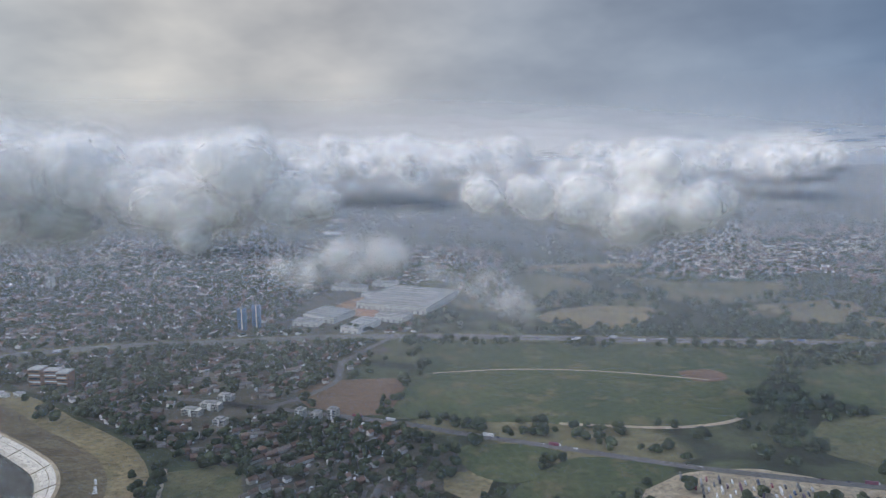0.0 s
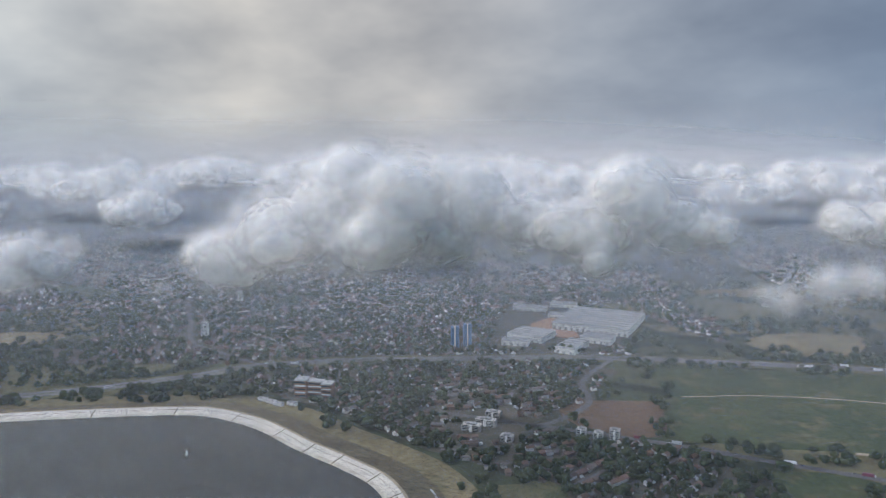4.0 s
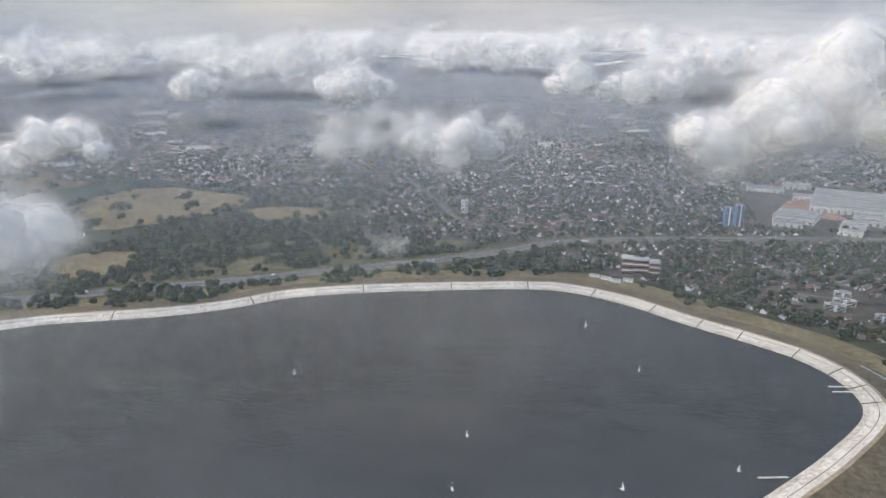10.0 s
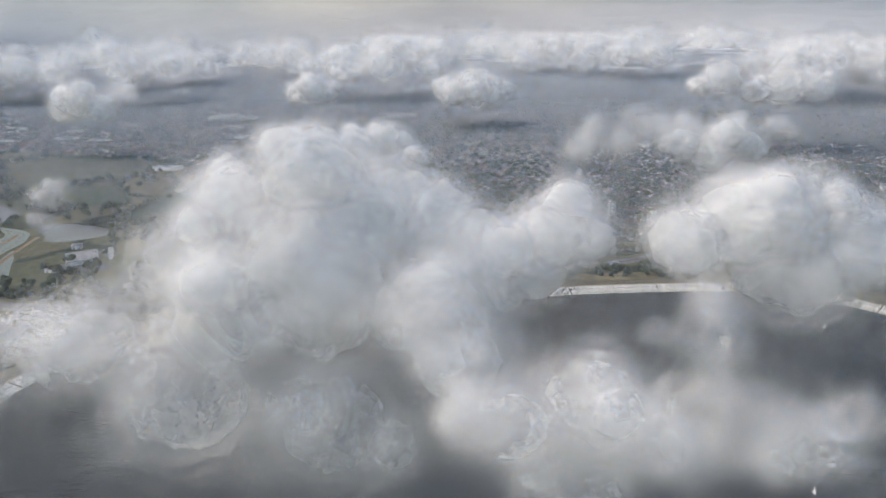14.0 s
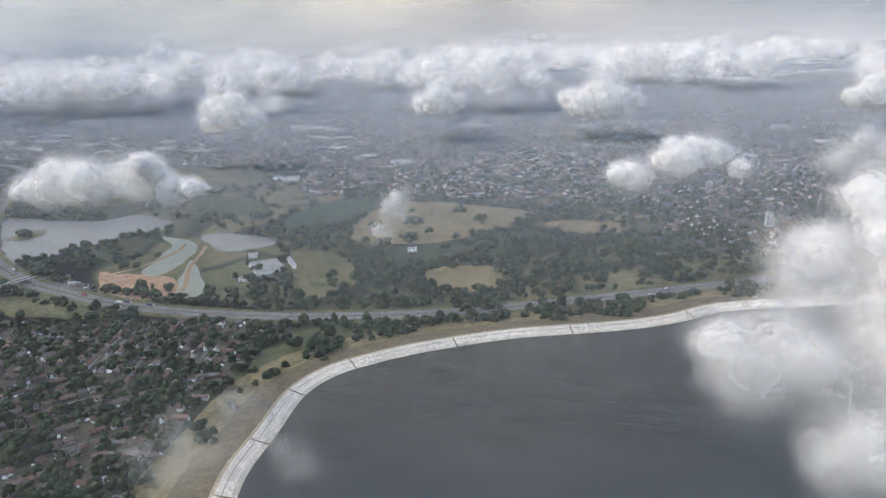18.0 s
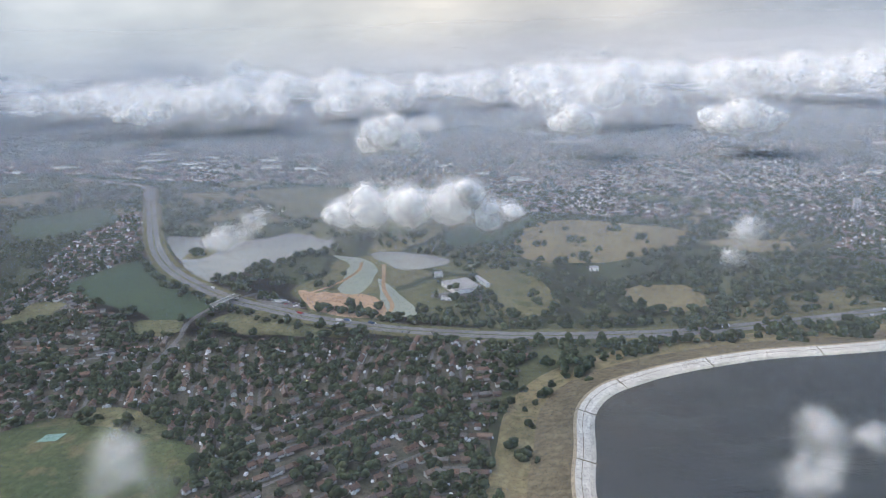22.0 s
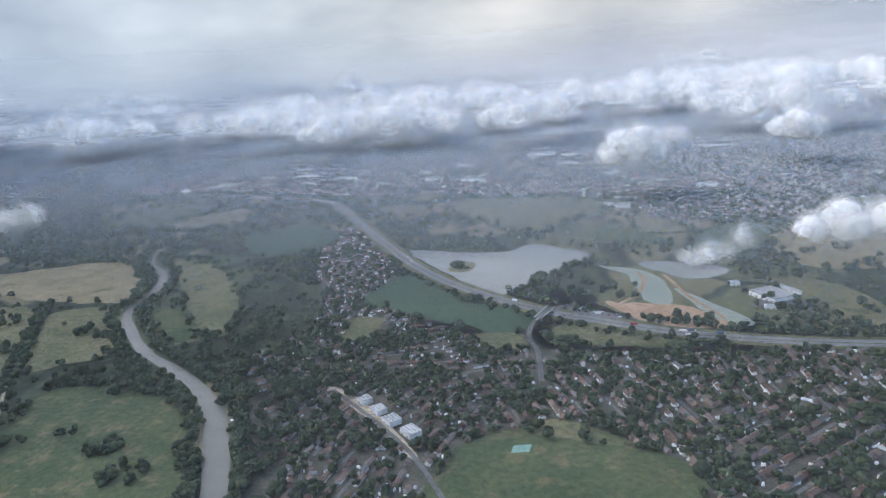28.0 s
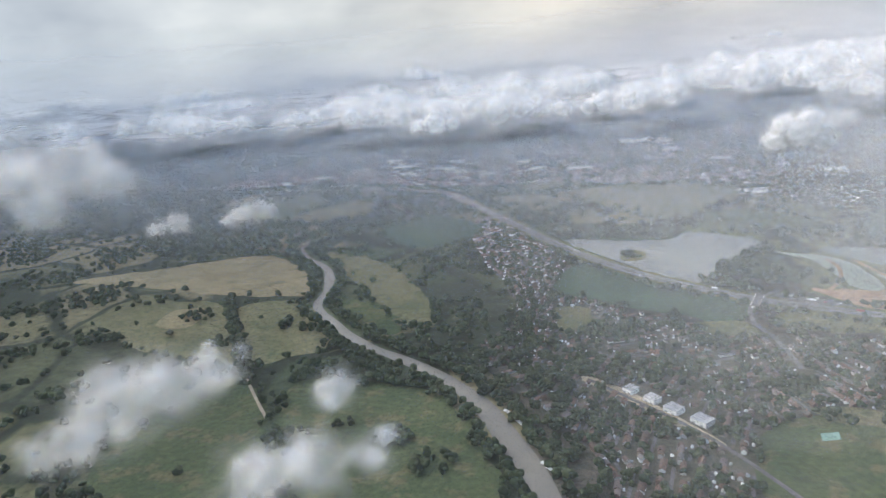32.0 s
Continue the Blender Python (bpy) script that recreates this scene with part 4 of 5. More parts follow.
# the nearest houses as things of their own
_near = (HOUSES[:, 0] > -960) & (HOUSES[:, 0] < -740) & (HOUSES[:, 1] < 200) & (HOUSES[:, 1] > 60)
NEAR = HOUSES[_near][:280]
_rest = np.ones(len(HOUSES), bool)
_rest[np.where(_near)[0][:280]] = False
FAR = HOUSES[_rest]
_v, _t = scatter(HOUSE, HOUSE_T, np.column_stack([FAR[:, 0], FAR[:, 1], np.full(len(FAR), 0.1)]), FAR[:, 2], FAR[:, 3:6])
bulk("houses", _v, _t, [WALLS, ROOFS], "dense rows of brick and rendered houses with brown roofs", "houses", np.tile(HOUSE_M, len(FAR)))


def box(bm, x0, x1, y0, y1, z0, z1):
    v = [bm.verts.new(p) for p in ((x0, y0, z0), (x1, y0, z0), (x1, y1, z0), (x0, y1, z0), (x0, y0, z1), (x1, y0, z1), (x1, y1, z1), (x0, y1, z1))]
    for f in ((3, 2, 1, 0), (4, 5, 6, 7), (0, 1, 5, 4), (1, 2, 6, 5), (2, 3, 7, 6), (3, 0, 4, 7)):
        bm.faces.new([v[i] for i in f])


def house(length, depth, high, extension):
    """A detached or terraced house: walls, pitched roof, chimney, windows."""
    h = new("house")
    bm = bmesh.new()
    box(bm, -length / 2, length / 2, -depth / 2, depth / 2, 0, high * 0.62)
    g = [bm.verts.new(p) for p in ((-length / 2, -depth / 2, high * .62), (-length / 2, depth / 2, high * .62), (-length / 2, 0, high), (length / 2, -depth / 2, high * .62), (length / 2, depth / 2, high * .62), (length / 2, 0, high))]
    bm.faces.new(g[:3])
    bm.faces.new(g[3:][::-1])
    if extension:
        box(bm, -length / 2 + 0.2, 0.2, depth / 2, depth / 2 + 1.4, 0, high * 0.4)
    part("walls", bm, WALLS_ONE, h)
    bm = bmesh.new()
    for s in (-1, 1):
        a = [(-length / 2 - .25, s * (depth / 2 + .3), high * .60), (length / 2 + .25, s * (depth / 2 + .3), high * .60), (length / 2 + .25, 0, high * 1.03), (-length / 2 - .25, 0, high * 1.03)]
        top = [bm.verts.new(p) for p in a]
        low = [bm.verts.new((x, y, z - 0.12)) for x, y, z in a]
        bm.faces.new(top if s < 0 else top[::-1])
        bm.faces.new(low[::-1] if s < 0 else low)
        for i in range(4):
            bm.faces.new((top[i], low[i], low[(i + 1) % 4], top[(i + 1) % 4]))
    part("roof", bm, ROOFS_ONE, h)
    bm = bmesh.new()
    box(bm, length * .28, length * .28 + .35, -.2, .2, high * .85, high * 1.28)
    part("chimney", bm, BRICK, h)
    for k in range(max(2, int(length / 1.8))):
        bm = bmesh.new()
        x = -length / 2 + length * (k + .5) / max(2, int(length / 1.8))
        box(bm, x - .28, x + .28, -depth / 2 - .03, -depth / 2 + .03, high * .36, high * .52)
        part("window", bm, GLASS_DARK, h)
    return tagged(h, "brick house with a brown tiled pitched roof", "house", "village houses")


HOUSE_KINDS = [house(2.9, 2.8, 2.6, True), house(3.5, 3.0, 2.9, False), house(4.1, 3.2, 3.0, True), house(6.6, 3.0, 2.8, False)]
for _k, _h in enumerate(NEAR):
    _kind = min(3, max(0, int(np.argmin(abs(np.array((2.9, 3.5, 4.1, 6.6)) - _h[3])))))
    _o = HOUSE_KINDS[_kind]
    if _k >= 4:
        copy_thing(_o, pose(_h[0], _h[1], 0.1, 0, 0, math.degrees(_h[2])))
for _o, _h in zip(HOUSE_KINDS, NEAR[:4]):
    _o.matrix_basis = pose(_h[0], _h[1], 0.1, 0, 0, math.degrees(_h[2]))

# ---- garden sheds, vans and conservatories: the white specks of the town ----
_n = int(len(HOUSES) * 0.8)
_pick = HOUSES[RNG.integers(0, len(HOUSES), _n)]
_pos = _pick[:, :2] + RNG.normal(0, 3.2, (_n, 2))
_okc = np.isin(code_at(_pos[:, 0], _pos[:, 1]), (TOWN,)) & ((_pos[:, 1] < 480) | (RNG.random(_n) < 0.4))
_pos = _pos[_okc]
BOXV = np.array([(-.5, -.5, 0), (.5, -.5, 0), (.5, .5, 0), (-.5, .5, 0), (-.42, -.4, 1), (.42, -.4, 1), (.42, .4, 1), (-.42, .4, 1)], float)
BOXT = np.array([(4, 5, 6), (4, 6, 7), (0, 1, 5), (0, 5, 4), (1, 2, 6), (1, 6, 5), (2, 3, 7), (2, 7, 6), (3, 0, 4), (3, 4, 7)])
_v, _t = scatter(BOXV, BOXT, np.column_stack([_pos, np.full(len(_pos), 0.2)]), RNG.uniform(0, 6.3, len(_pos)), RNG.uniform((1.1, .8, .7), (2.4, 1.4, 1.5), (len(_pos), 3)))
bulk("sheds_and_vans", _v, _t, [WHITES], "small white sheds, vans and conservatories by the houses", "outbuildings")


# ---- trees ----
def crown_proto(seed, clumps, sub):
    """A crown of lumps with an uneven outline, unit height."""
    rnd = random.Random(seed)
    vs, fs = [], []
    for k in range(clumps):
        bm = bmesh.new()
        bmesh.ops.create_icosphere(bm, subdivisions=sub, radius=1)
        a, q = rnd.uniform(0, 6.28), rnd.random() ** 0.5
        z = rnd.uniform(0.32, 0.86)
        wide = 0.36 * math.sqrt(max(0.05, 1 - ((z - 0.55) / 0.45) ** 2))
        c = Vector((math.cos(a) * q * wide, math.sin(a) * q * wide, z))
        r = rnd.uniform(0.9, 1.3) * 0.30 * (clumps / 5) ** -0.4
        base = len(vs)
        for v in bm.verts:
            n = 1 + 0.35 * noise.noise(v.co * 1.7 + Vector((seed * 3.1, k, 0)))
            p = c + v.co * r * n
            vs.append((p.x, p.y, max(0.08, p.z)))
        fs += [tuple(v.index + base for v in f.verts) for f in bm.faces]
        bm.free()
    return np.array(vs), np.array(fs)


def tree_spots():
    out = []
    n = 115000
    x, y = RNG.uniform(-2350, 760, n), RNG.uniform(-60, 1650, n)
    c = code_at(x, y)
    first = RNG.random(n) < 0.8
    x, y, c = x[first], y[first], c[first]
    n = len(x)
    patch = np.array([noise.fractal((a * 0.011, b * 0.011, 4.0), 1.0, 2.0, 3) for a, b in zip(x, y)])
    keep = np.zeros(n)
    keep[c == WOOD] = 0.98
    keep[c == TOWN] = 0.72 + 0.28 * (patch[c == TOWN] > 0.12)
    keep[c == FREE] = 0.10 + 0.8 * (patch[c == FREE] > 0.10)
    keep[c == PARK] = 0.02 + 0.08 * (patch[c == PARK] > 0.3)
    keep[(y > 800) & (c == FREE)] *= 0.45
    keep[(y > 800) & (c == TOWN)] *= 0.45
    ok = RNG.random(n) < keep
    return np.column_stack([x[ok], y[ok]])


def garden_trees():
    """Thick belts and clumps of trees between the houses of the nearer towns."""
    out = []
    for x0, x1, y0, y1, n in ((-1300, -650, -60, 350, 15000), (-310, 70, 200, 500, 4500), (-560, 60, 500, 800, 6000)):
        x, y = RNG.uniform(x0, x1, n), RNG.uniform(y0, y1, n)
        clump = np.array([noise.fractal((a * 0.03, b * 0.03, 2.0), 1.0, 2.0, 3) for a, b in zip(x, y)])
        ok = (code_at(x, y) == TOWN) & (clump > RNG.uniform(-0.1, 0.45, n))
        out.append(np.column_stack([x[ok], y[ok]]))
    return np.vstack(out)


TREES = [tree_spots(), garden_trees()]
LINES = []
for _o in [o for o in bpy.data.objects if o.name.split(".")[0] == "field"]:
    _c = np.array([v.co[:2] for v in _o.data.vertices])[:len(_o.data.vertices) // 2]
    LINES.append((np.vstack([_c, _c[:1]]), 0.0, 0.42, 1.6))
for _s in (-1, 1):
    for _off in (13, 17):
        LINES.append((_m, _s * _off, 0.62, 2.0))
    LINES.append((spline(RIVER, step=4), _s * 10, 0.95, 1.0))
    LINES.append((spline(RIVER, step=4), _s * 14, 0.85, 2.2))
LINES.append((spline(LAKE + LAKE[:1], step=4), -5, 0.6, 2.0))
LINES.append((_loop, -42, 0.4, 3.0))
LINES.append((spline([(-1420, 290), (-1360, 215), (-1304, 148)], step=4), -3, 1.0, 0.4))
LINES.append((spline([(-1420, 290), (-1360, 215), (-1304, 148)], step=4), 3, 1.0, 0.4))
LINES.append((spline([(-1259, 151), (-1210, 150), (-1168, 143)], step=5), 0, 1.0, 0.6))
for _l, _off, _p, _jit in LINES:
    _tg = np.gradient(_l, axis=0)
    _tg /= np.linalg.norm(_tg, axis=1)[:, None] + 1e-9
    _q = _l + np.stack([-_tg[:, 1], _tg[:, 0]], 1) * _off
    _gate = np.array([noise.noise((a * 0.02, b * 0.02, 7.7)) for a, b in _q])
    _q = _q[(RNG.random(len(_q)) < _p) & (_gate > -0.28 if _p < 0.9 else _gate > -9)]
    _q = _q + RNG.normal(0, _jit, _q.shape)
    TREES.append(_q[~np.isin(code_at(_q[:, 0], _q[:, 1]), (WATER, ROAD))])
for _x, _y, _n, _r in ((-1199, 90, 6, 2.5), (-1161, 84, 12, 4), (-1132, 61, 12, 4.5), (-1206, 142, 3, 2), (-1226, 69, 16, 5), (-1420, 241, 14, 6), (-1354, 193, 10, 5), (-1323, 238, 6, 4), (-704, 145, 7, 4), (-690, 245, 24, 8), (-647, 272, 8, 4),
                       (-1050, 435, 9, 4), (-700, 520, 8, 4), (-640, 540, 6, 4), (-665, 575, 10, 5), (-690, 470, 8, 4), (-730, 500, 5, 3), (-720, 350, 5, 3), (-118, 240, 3, 1.5), (-640, 395, 4, 2), (-560, 315, 24, 9), (-520, 322, 20, 8), (-440, 372, 20, 8), (-610, 318, 20, 8)):
    TREES.append(RNG.normal((_x, _y), _r, (_n, 2)))
ALL = np.vstack(TREES)
ALL = ALL[(ALL[:, 1] > -60)]
_close = (ALL[:, 0] > -1260) & (ALL[:, 0] < -1040) & (ALL[:, 1] > 30) & (ALL[:, 1] < 200)
_close &= np.cumsum(_close) <= 230
NEAR_TREES, FAR_TREES = ALL[_close], ALL[~_close]
_parts_v, _parts_t, _base = [], [], 0
for _k in range(8):
    _vs, _fs = crown_proto(_k, 4, 1)
    _far = FAR_TREES[_k::8]
    _simple = _far[:, 1] > 700
    for _sel, _pv, _pt in ((~_simple, _vs, _fs), (_simple, *crown_proto(40 + _k, 2, 1))):
        _q = _far[_sel]
        if not len(_q):
            continue
        _h = RNG.uniform(2.3, 5.2, len(_q)) * np.where(code_at(_q[:, 0], _q[:, 1]) == TOWN, 0.98, 1.25)
        _sz = np.column_stack([_h * RNG.uniform(0.95, 1.5, len(_q)), _h * RNG.uniform(0.95, 1.5, len(_q)), _h])
        _v, _t = scatter(_pv, _pt, np.column_stack([_q, np.zeros(len(_q))]), RNG.uniform(0, 6.28, len(_q)), _sz)
        _parts_v.append(_v)
        _parts_t.append(_t + _base)
        _base += len(_v)
bulk("woods_and_hedges", np.vstack(_parts_v), np.vstack(_parts_t), [LEAVES], "dark green woods, hedges and garden trees", "trees")


def tree(seed):
    t = new("tree")
    bm = bmesh.new()
    bmesh.ops.create_cone(bm, cap_ends=True, segments=7, radius1=0.05, radius2=0.022, depth=0.55, matrix=Matrix.Translation((0, 0, 0.275)))
    rnd = random.Random(seed)
    for k in range(4):
        a = k * 1.57 + rnd.uniform(-.4, .4)
        m = Matrix.Translation((math.cos(a) * .09, math.sin(a) * .09, .5)) @ Euler((0, 0.6, a)).to_matrix().to_4x4()
        bmesh.ops.create_cone(bm, cap_ends=True, segments=5, radius1=0.022, radius2=0.008, depth=0.34, matrix=m)
    part("trunk", bm, BARK, t)
    vs, fs = crown_proto(100 + seed, 22, 1)
    crown = mesh_object("crown", vs, [tuple(f) for f in fs.tolist()], LEAVES_ONE, t)
    return tagged(t, "broad leafy riverside tree with a dark green crown", "tree", "riverside trees")


TREE_KINDS = [tree(s) for s in range(5)]
for _k, _p in enumerate(NEAR_TREES):
    _h = float(RNG.uniform(4.5, 7.5))
    _o = TREE_KINDS[_k % 5]
    if _k >= 5:
        _o = copy_thing(_o, pose(0, 0, 0))
    _o.matrix_basis = pose(_p[0], _p[1], 0.0, 0, 0, float(RNG.uniform(0, 360))) @ Matrix.Diagonal((_h * 1.2, _h * 1.2, _h, 1))


# ---- landmarks ----
def ring_box(bm, w, d, z0, z1):
    box(bm, -w / 2, w / 2, -d / 2, d / 2, z0, z1)


def warehouse(x, y, w, d, h, turn, label, wall=None, roof=None, ribs=6, name="warehouse", group="warehouses"):
    """A flat-roofed shed: walls with a parapet, roof, raised roof ribs, loading doors."""
    o = new(name)
    o.matrix_basis = pose(x, y, 0.1, 0, 0, turn)
    bm = bmesh.new()
    ring_box(bm, w, d, 0, h)
    part("walls", bm, wall or WHITE_WALL, o)
    bm = bmesh.new()
    ring_box(bm, w + 0.3, d + 0.3, h + 0.01, h + 0.35)
    part("roof", bm, roof or ROOF_WHITE, o)
    for k in range(ribs):
        bm = bmesh.new()
        yy = -d / 2 + d * (k + 0.5) / ribs
        box(bm, -w / 2 + 0.6, w / 2 - 0.6, yy - d / ribs * 0.12, yy + d / ribs * 0.12, h + 0.36, h + 0.60)
        part("roof_rib", bm, GREY_ROOF, o)
    for k in range(max(2, int(w / 5))):
        bm = bmesh.new()
        xx = -w / 2 + w * (k + 0.5) / max(2, int(w / 5))
        box(bm, xx - 0.9, xx + 0.9, -d / 2 - 0.08, -d / 2 + 0.05, 0, h * 0.5)
        part("loading_door", bm, GREY_ROOF, o)
    cover(np.array([(x + math.cos(radians(turn)) * a * w / 2 - math.sin(radians(turn)) * b * d / 2, y + math.sin(radians(turn)) * a * w / 2 + math.cos(radians(turn)) * b * d / 2) for a, b in ((-1, -1), (1, -1), (1, 1), (-1, 1))]), YARD)
    return tagged(o, label, "warehouse", group)


def tower(x, y, w, d, h, turn, label, wall, floors):
    """A tower block with window bands and a plant room."""
    o = new("tower_block")
    o.matrix_basis = pose(x, y, 0.1, 0, 0, turn)
    bm = bmesh.new()
    ring_box(bm, w, d, 0, h)
    part("walls", bm, wall, o)
    for k in range(floors):
        bm = bmesh.new()
        z = h * (k + 0.35) / floors
        ring_box(bm, w * 0.86, d + 0.12, z, z + h / floors * 0.42)
        part("window_band", bm, GLASS_DARK, o)
    bm = bmesh.new()
    ring_box(bm, w * 0.5, d * 0.6, h + 0.01, h + 0.9)
    part("plant_room", bm, GREY_ROOF, o)
    bm = bmesh.new()
    box(bm, -w * 0.08, w * 0.08, -d / 2 - 0.3, -d / 2 - 0.01, 0, h + 0.4)
    part("stair_shaft", bm, WHITE_WALL, o)
    return tagged(o, label, "tower block", "tower blocks")


warehouse(-33, 617, 68, 76, 6, -22, "huge white flat-roofed distribution warehouse", ribs=9)
warehouse(-98, 564, 32, 30, 5, -28, "long white-roofed warehouse beside a red yard", ribs=5)
warehouse(-112, 542, 22, 12, 4, -12, "low white-roofed industrial shed", ribs=3)
warehouse(-67, 529, 17, 33, 5, -27, "white warehouse with a pale grey roof", ribs=5)
warehouse(-43, 555, 26, 17, 5, -24, "white-roofed loading warehouse beside the road", ribs=4)
warehouse(-95, 672, 34, 14, 4, -15, "far white-roofed industrial shed", ribs=3)
warehouse(-60, 690, 26, 14, 4, -15, "far white-roofed industrial shed", ribs=3)
warehouse(-70, 640, 16, 12, 4, -18, "small white-roofed industrial unit", ribs=3)
tagged(slab("red_yard", spline([(-98, 606), (-72, 640), (-62, 600), (-58, 566), (-84, 572)], True, 6), 0.45, RED_EARTH), "reddish earth yard between warehouses", "yard", kind="structure")
tower(-162, 530, 6.5, 5, 17, 8, "tall blue-clad tower block", BLUE_CLAD, 12)
tower(-152, 536, 6.5, 5, 18, 8, "tall blue-clad tower block", BLUE_CLAD, 12)
tower(-382, 547, 5.5, 4.5, 12.5, 5, "white residential tower block above the town", WHITE_WALL, 10)
tower(-409, 694, 6.5, 5, 11, 5, "white residential tower block above the town", WHITE_WALL, 9)
for _x, _y, _h, _w in ((-79, 353, 5, 5), (-70, 351, 4, 5), (-61, 352, 5.4, 5.5), (-140, 358, 3.6, 11), (-132, 366, 3.8, 12), (-128, 380, 3.2, 9), (-120, 345, 3.2, 7)):
    tower(_x, _y, _w, 5, _h, -15, "pale block of flats with window bands", PALE_WALL, 4)


def office(x, y, turn):
    """A brick office with stepped wings and white bands."""
    o = new("office_building")
    o.matrix_basis = pose(x, y, 0.1, 0, 0, turn)
    for name, x0, x1, y0, y1, h in (("wing", -12, -4, -4, 4, 11), ("wing", -4, 6, -1, 5, 9.5), ("wing", 6, 13, -4, 4, 9)):
        bm = bmesh.new()
        box(bm, x0, x1, y0, y1, 0, h)
        wing = part(name, bm, BRICK, o)
        bm = bmesh.new()
        box(bm, x0 - .1, x1 + .1, y0 - .1, y1 + .1, h + .01, h + .7)
        part("roof", bm, ROOF_WHITE, wing, "white flat roof")
        for k in range(5):
            bm = bmesh.new()
            z = h * (k + .3) / 5
            box(bm, x0 + .4, x1 - .4, y0 - .1, y0 + .05, z, z + h * .09)
            part("window_band", bm, WHITE_WALL if k % 2 else GLASS_DARK, wing)
    return tagged(o, "stepped brick office building with white roofs", "office")


office(-245, 406, -4)
for _x, _y in ((-268, 390), (-275, 394), (-262, 386), (-254, 388)):
    warehouse(_x, _y, 6, 3.2, 2.2, -20, "small white flat-roofed unit", ribs=2, name="industrial_unit", group="small units")

# the campus beside the quarry ponds
warehouse(-781, 373, 26, 22, 3.5, -52, "low grey-green glazed campus building", WHITE_WALL, GREY_ROOF, 5, "campus_building", "campus")
warehouse(-769, 390, 30, 3, 3, -55, "long pale campus wing", WHITE_WALL, ROOF_WHITE, 2, "campus_building", "campus")
warehouse(-806, 400, 7, 6, 3, 20, "small white pavilion with a bright roof", ribs=2, name="pavilion", group="campus")
warehouse(-786, 346, 8, 4, 2.5, 0, "small pale-roofed campus shed", ribs=2, name="campus_building", group="campus")
tagged(slab("car_park", spline([(-800, 350), (-760, 345), (-752, 365), (-790, 362)], True, 6), 0.5, STREET), "grey campus car park", "car park", kind="structure")
warehouse(-681, 433, 7, 5, 3, 10, "white marquee standing on parkland", ribs=2, name="marquee", group="marquees")
for _x, _y, _w, _d in ((-1035, 157, 7, 7), (-1022, 147, 8, 7), (-1010, 137, 9, 8), (-995, 127, 10, 8)):
    warehouse(_x, _y, _w, _d, 3, -38, "white-roofed trade shed beside the railway", ribs=4, name="trade_shed", group="sheds by the railway")

# far industrial roofs of the big town
warehouse(-1095, 1215, 55, 22, 9, 10, "big white factory hall in the far town", WHITE_WALL, ROOF_WHITE, 4)
warehouse(-1035, 1208, 30, 14, 5, 10, "white factory hall in the far town", ribs=3)
warehouse(-758, 1278, 85, 12, 5, -12, "long pale glasshouse roof beyond the town", ribs=3)
for _k, (_x, _y) in enumerate(((-1708, 880), (-1610, 1012), (-1580, 1108), (-1426, 980), (-1323, 908), (-1242, 949), (-1169, 936), (-1020, 1098), (-940, 975), (-1236, 1105), (-1285, 1029), (-1425, 1062), (-1530, 1022), (-862, 894), (-799, 848), (-475, 1117), (-416, 1154), (-200, 1257), (-174, 1077), (-317, 930), (-74, 1303), (-917, 715), (-1380, 940), (-1480, 930), (-1650, 930))):
    warehouse(_x, _y, 18 + _k * 7 % 22, 9 + _k * 5 % 9, 4, _k * 37 % 50 - 25, "pale-roofed industrial hall in the far town", ribs=2)


def church(x, y):
    o = new("church")
    o.matrix_basis = pose(x, y, 0.1)
    bm = bmesh.new()
    box(bm, -1, 6, -1.6, 1.6, 0, 3)
    part("nave", bm, BRICK, o)
    bm = bmesh.new()
    box(bm, -2.6, -1.02, -.8, .8, 0, 5)
    part("tower", bm, BRICK, o)
    bm = bmesh.new()
    bmesh.ops.create_cone(bm, cap_ends=True, segments=8, radius1=0.95, radius2=0.05, depth=5.5, matrix=Matrix.Translation((-1.8, 0, 7.8)))
    part("spire", bm, GREY_ROOF, o, "tall pale grey spire")
    return tagged(o, "stone church with a tall pointed spire", "church")


church(-1023, 212)


# ---- vehicles ----
def car(length=1.9, high=0.62, kind="car", box_body=False):
    c = new(kind)
    bm = bmesh.new()
    box(bm, -length / 2, length / 2, -.38, .38, .12, high * (.95 if box_body else .58))
    bmesh.ops.bevel(bm, geom=bm.edges[:], offset=0.05, segments=1, affect="EDGES")
    part("body", bm, CAR_PAINT, c)
    bm = bmesh.new()
    if box_body:
        box(bm, length / 2 + .05, length / 2 + .55, -.36, .36, .12, high * .8)
        part("cab", bm, CAR_PAINT, c)
    else:
        v = [bm.verts.new(p) for p in ((-length * .36, -.34, high * .58), (length * .22, -.34, high * .58), (length * .22, .34, high * .58), (-length * .36, .34, high * .58), (-length * .24, -.28, high), (length * .06, -.28, high), (length * .06, .28, high), (-length * .24, .28, high))]
        for f in ((4, 5, 6, 7), (0, 1, 5, 4), (1, 2, 6, 5), (2, 3, 7, 6), (3, 0, 4, 7)):
            bm.faces.new([v[i] for i in f])
        part("cabin", bm, GLASS_DARK, c)
    for sx in (-.32, .3):
        for sy in (-.39, .39):
            bm = bmesh.new()
            bmesh.ops.create_cone(bm, cap_ends=True, segments=8, radius1=.14, radius2=.14, depth=.1, matrix=Matrix.Translation((sx * length, sy, .14)) @ Euler((math.pi / 2, 0, 0)).to_matrix().to_4x4())
            part("wheel", bm, TYRE, c)
    return c


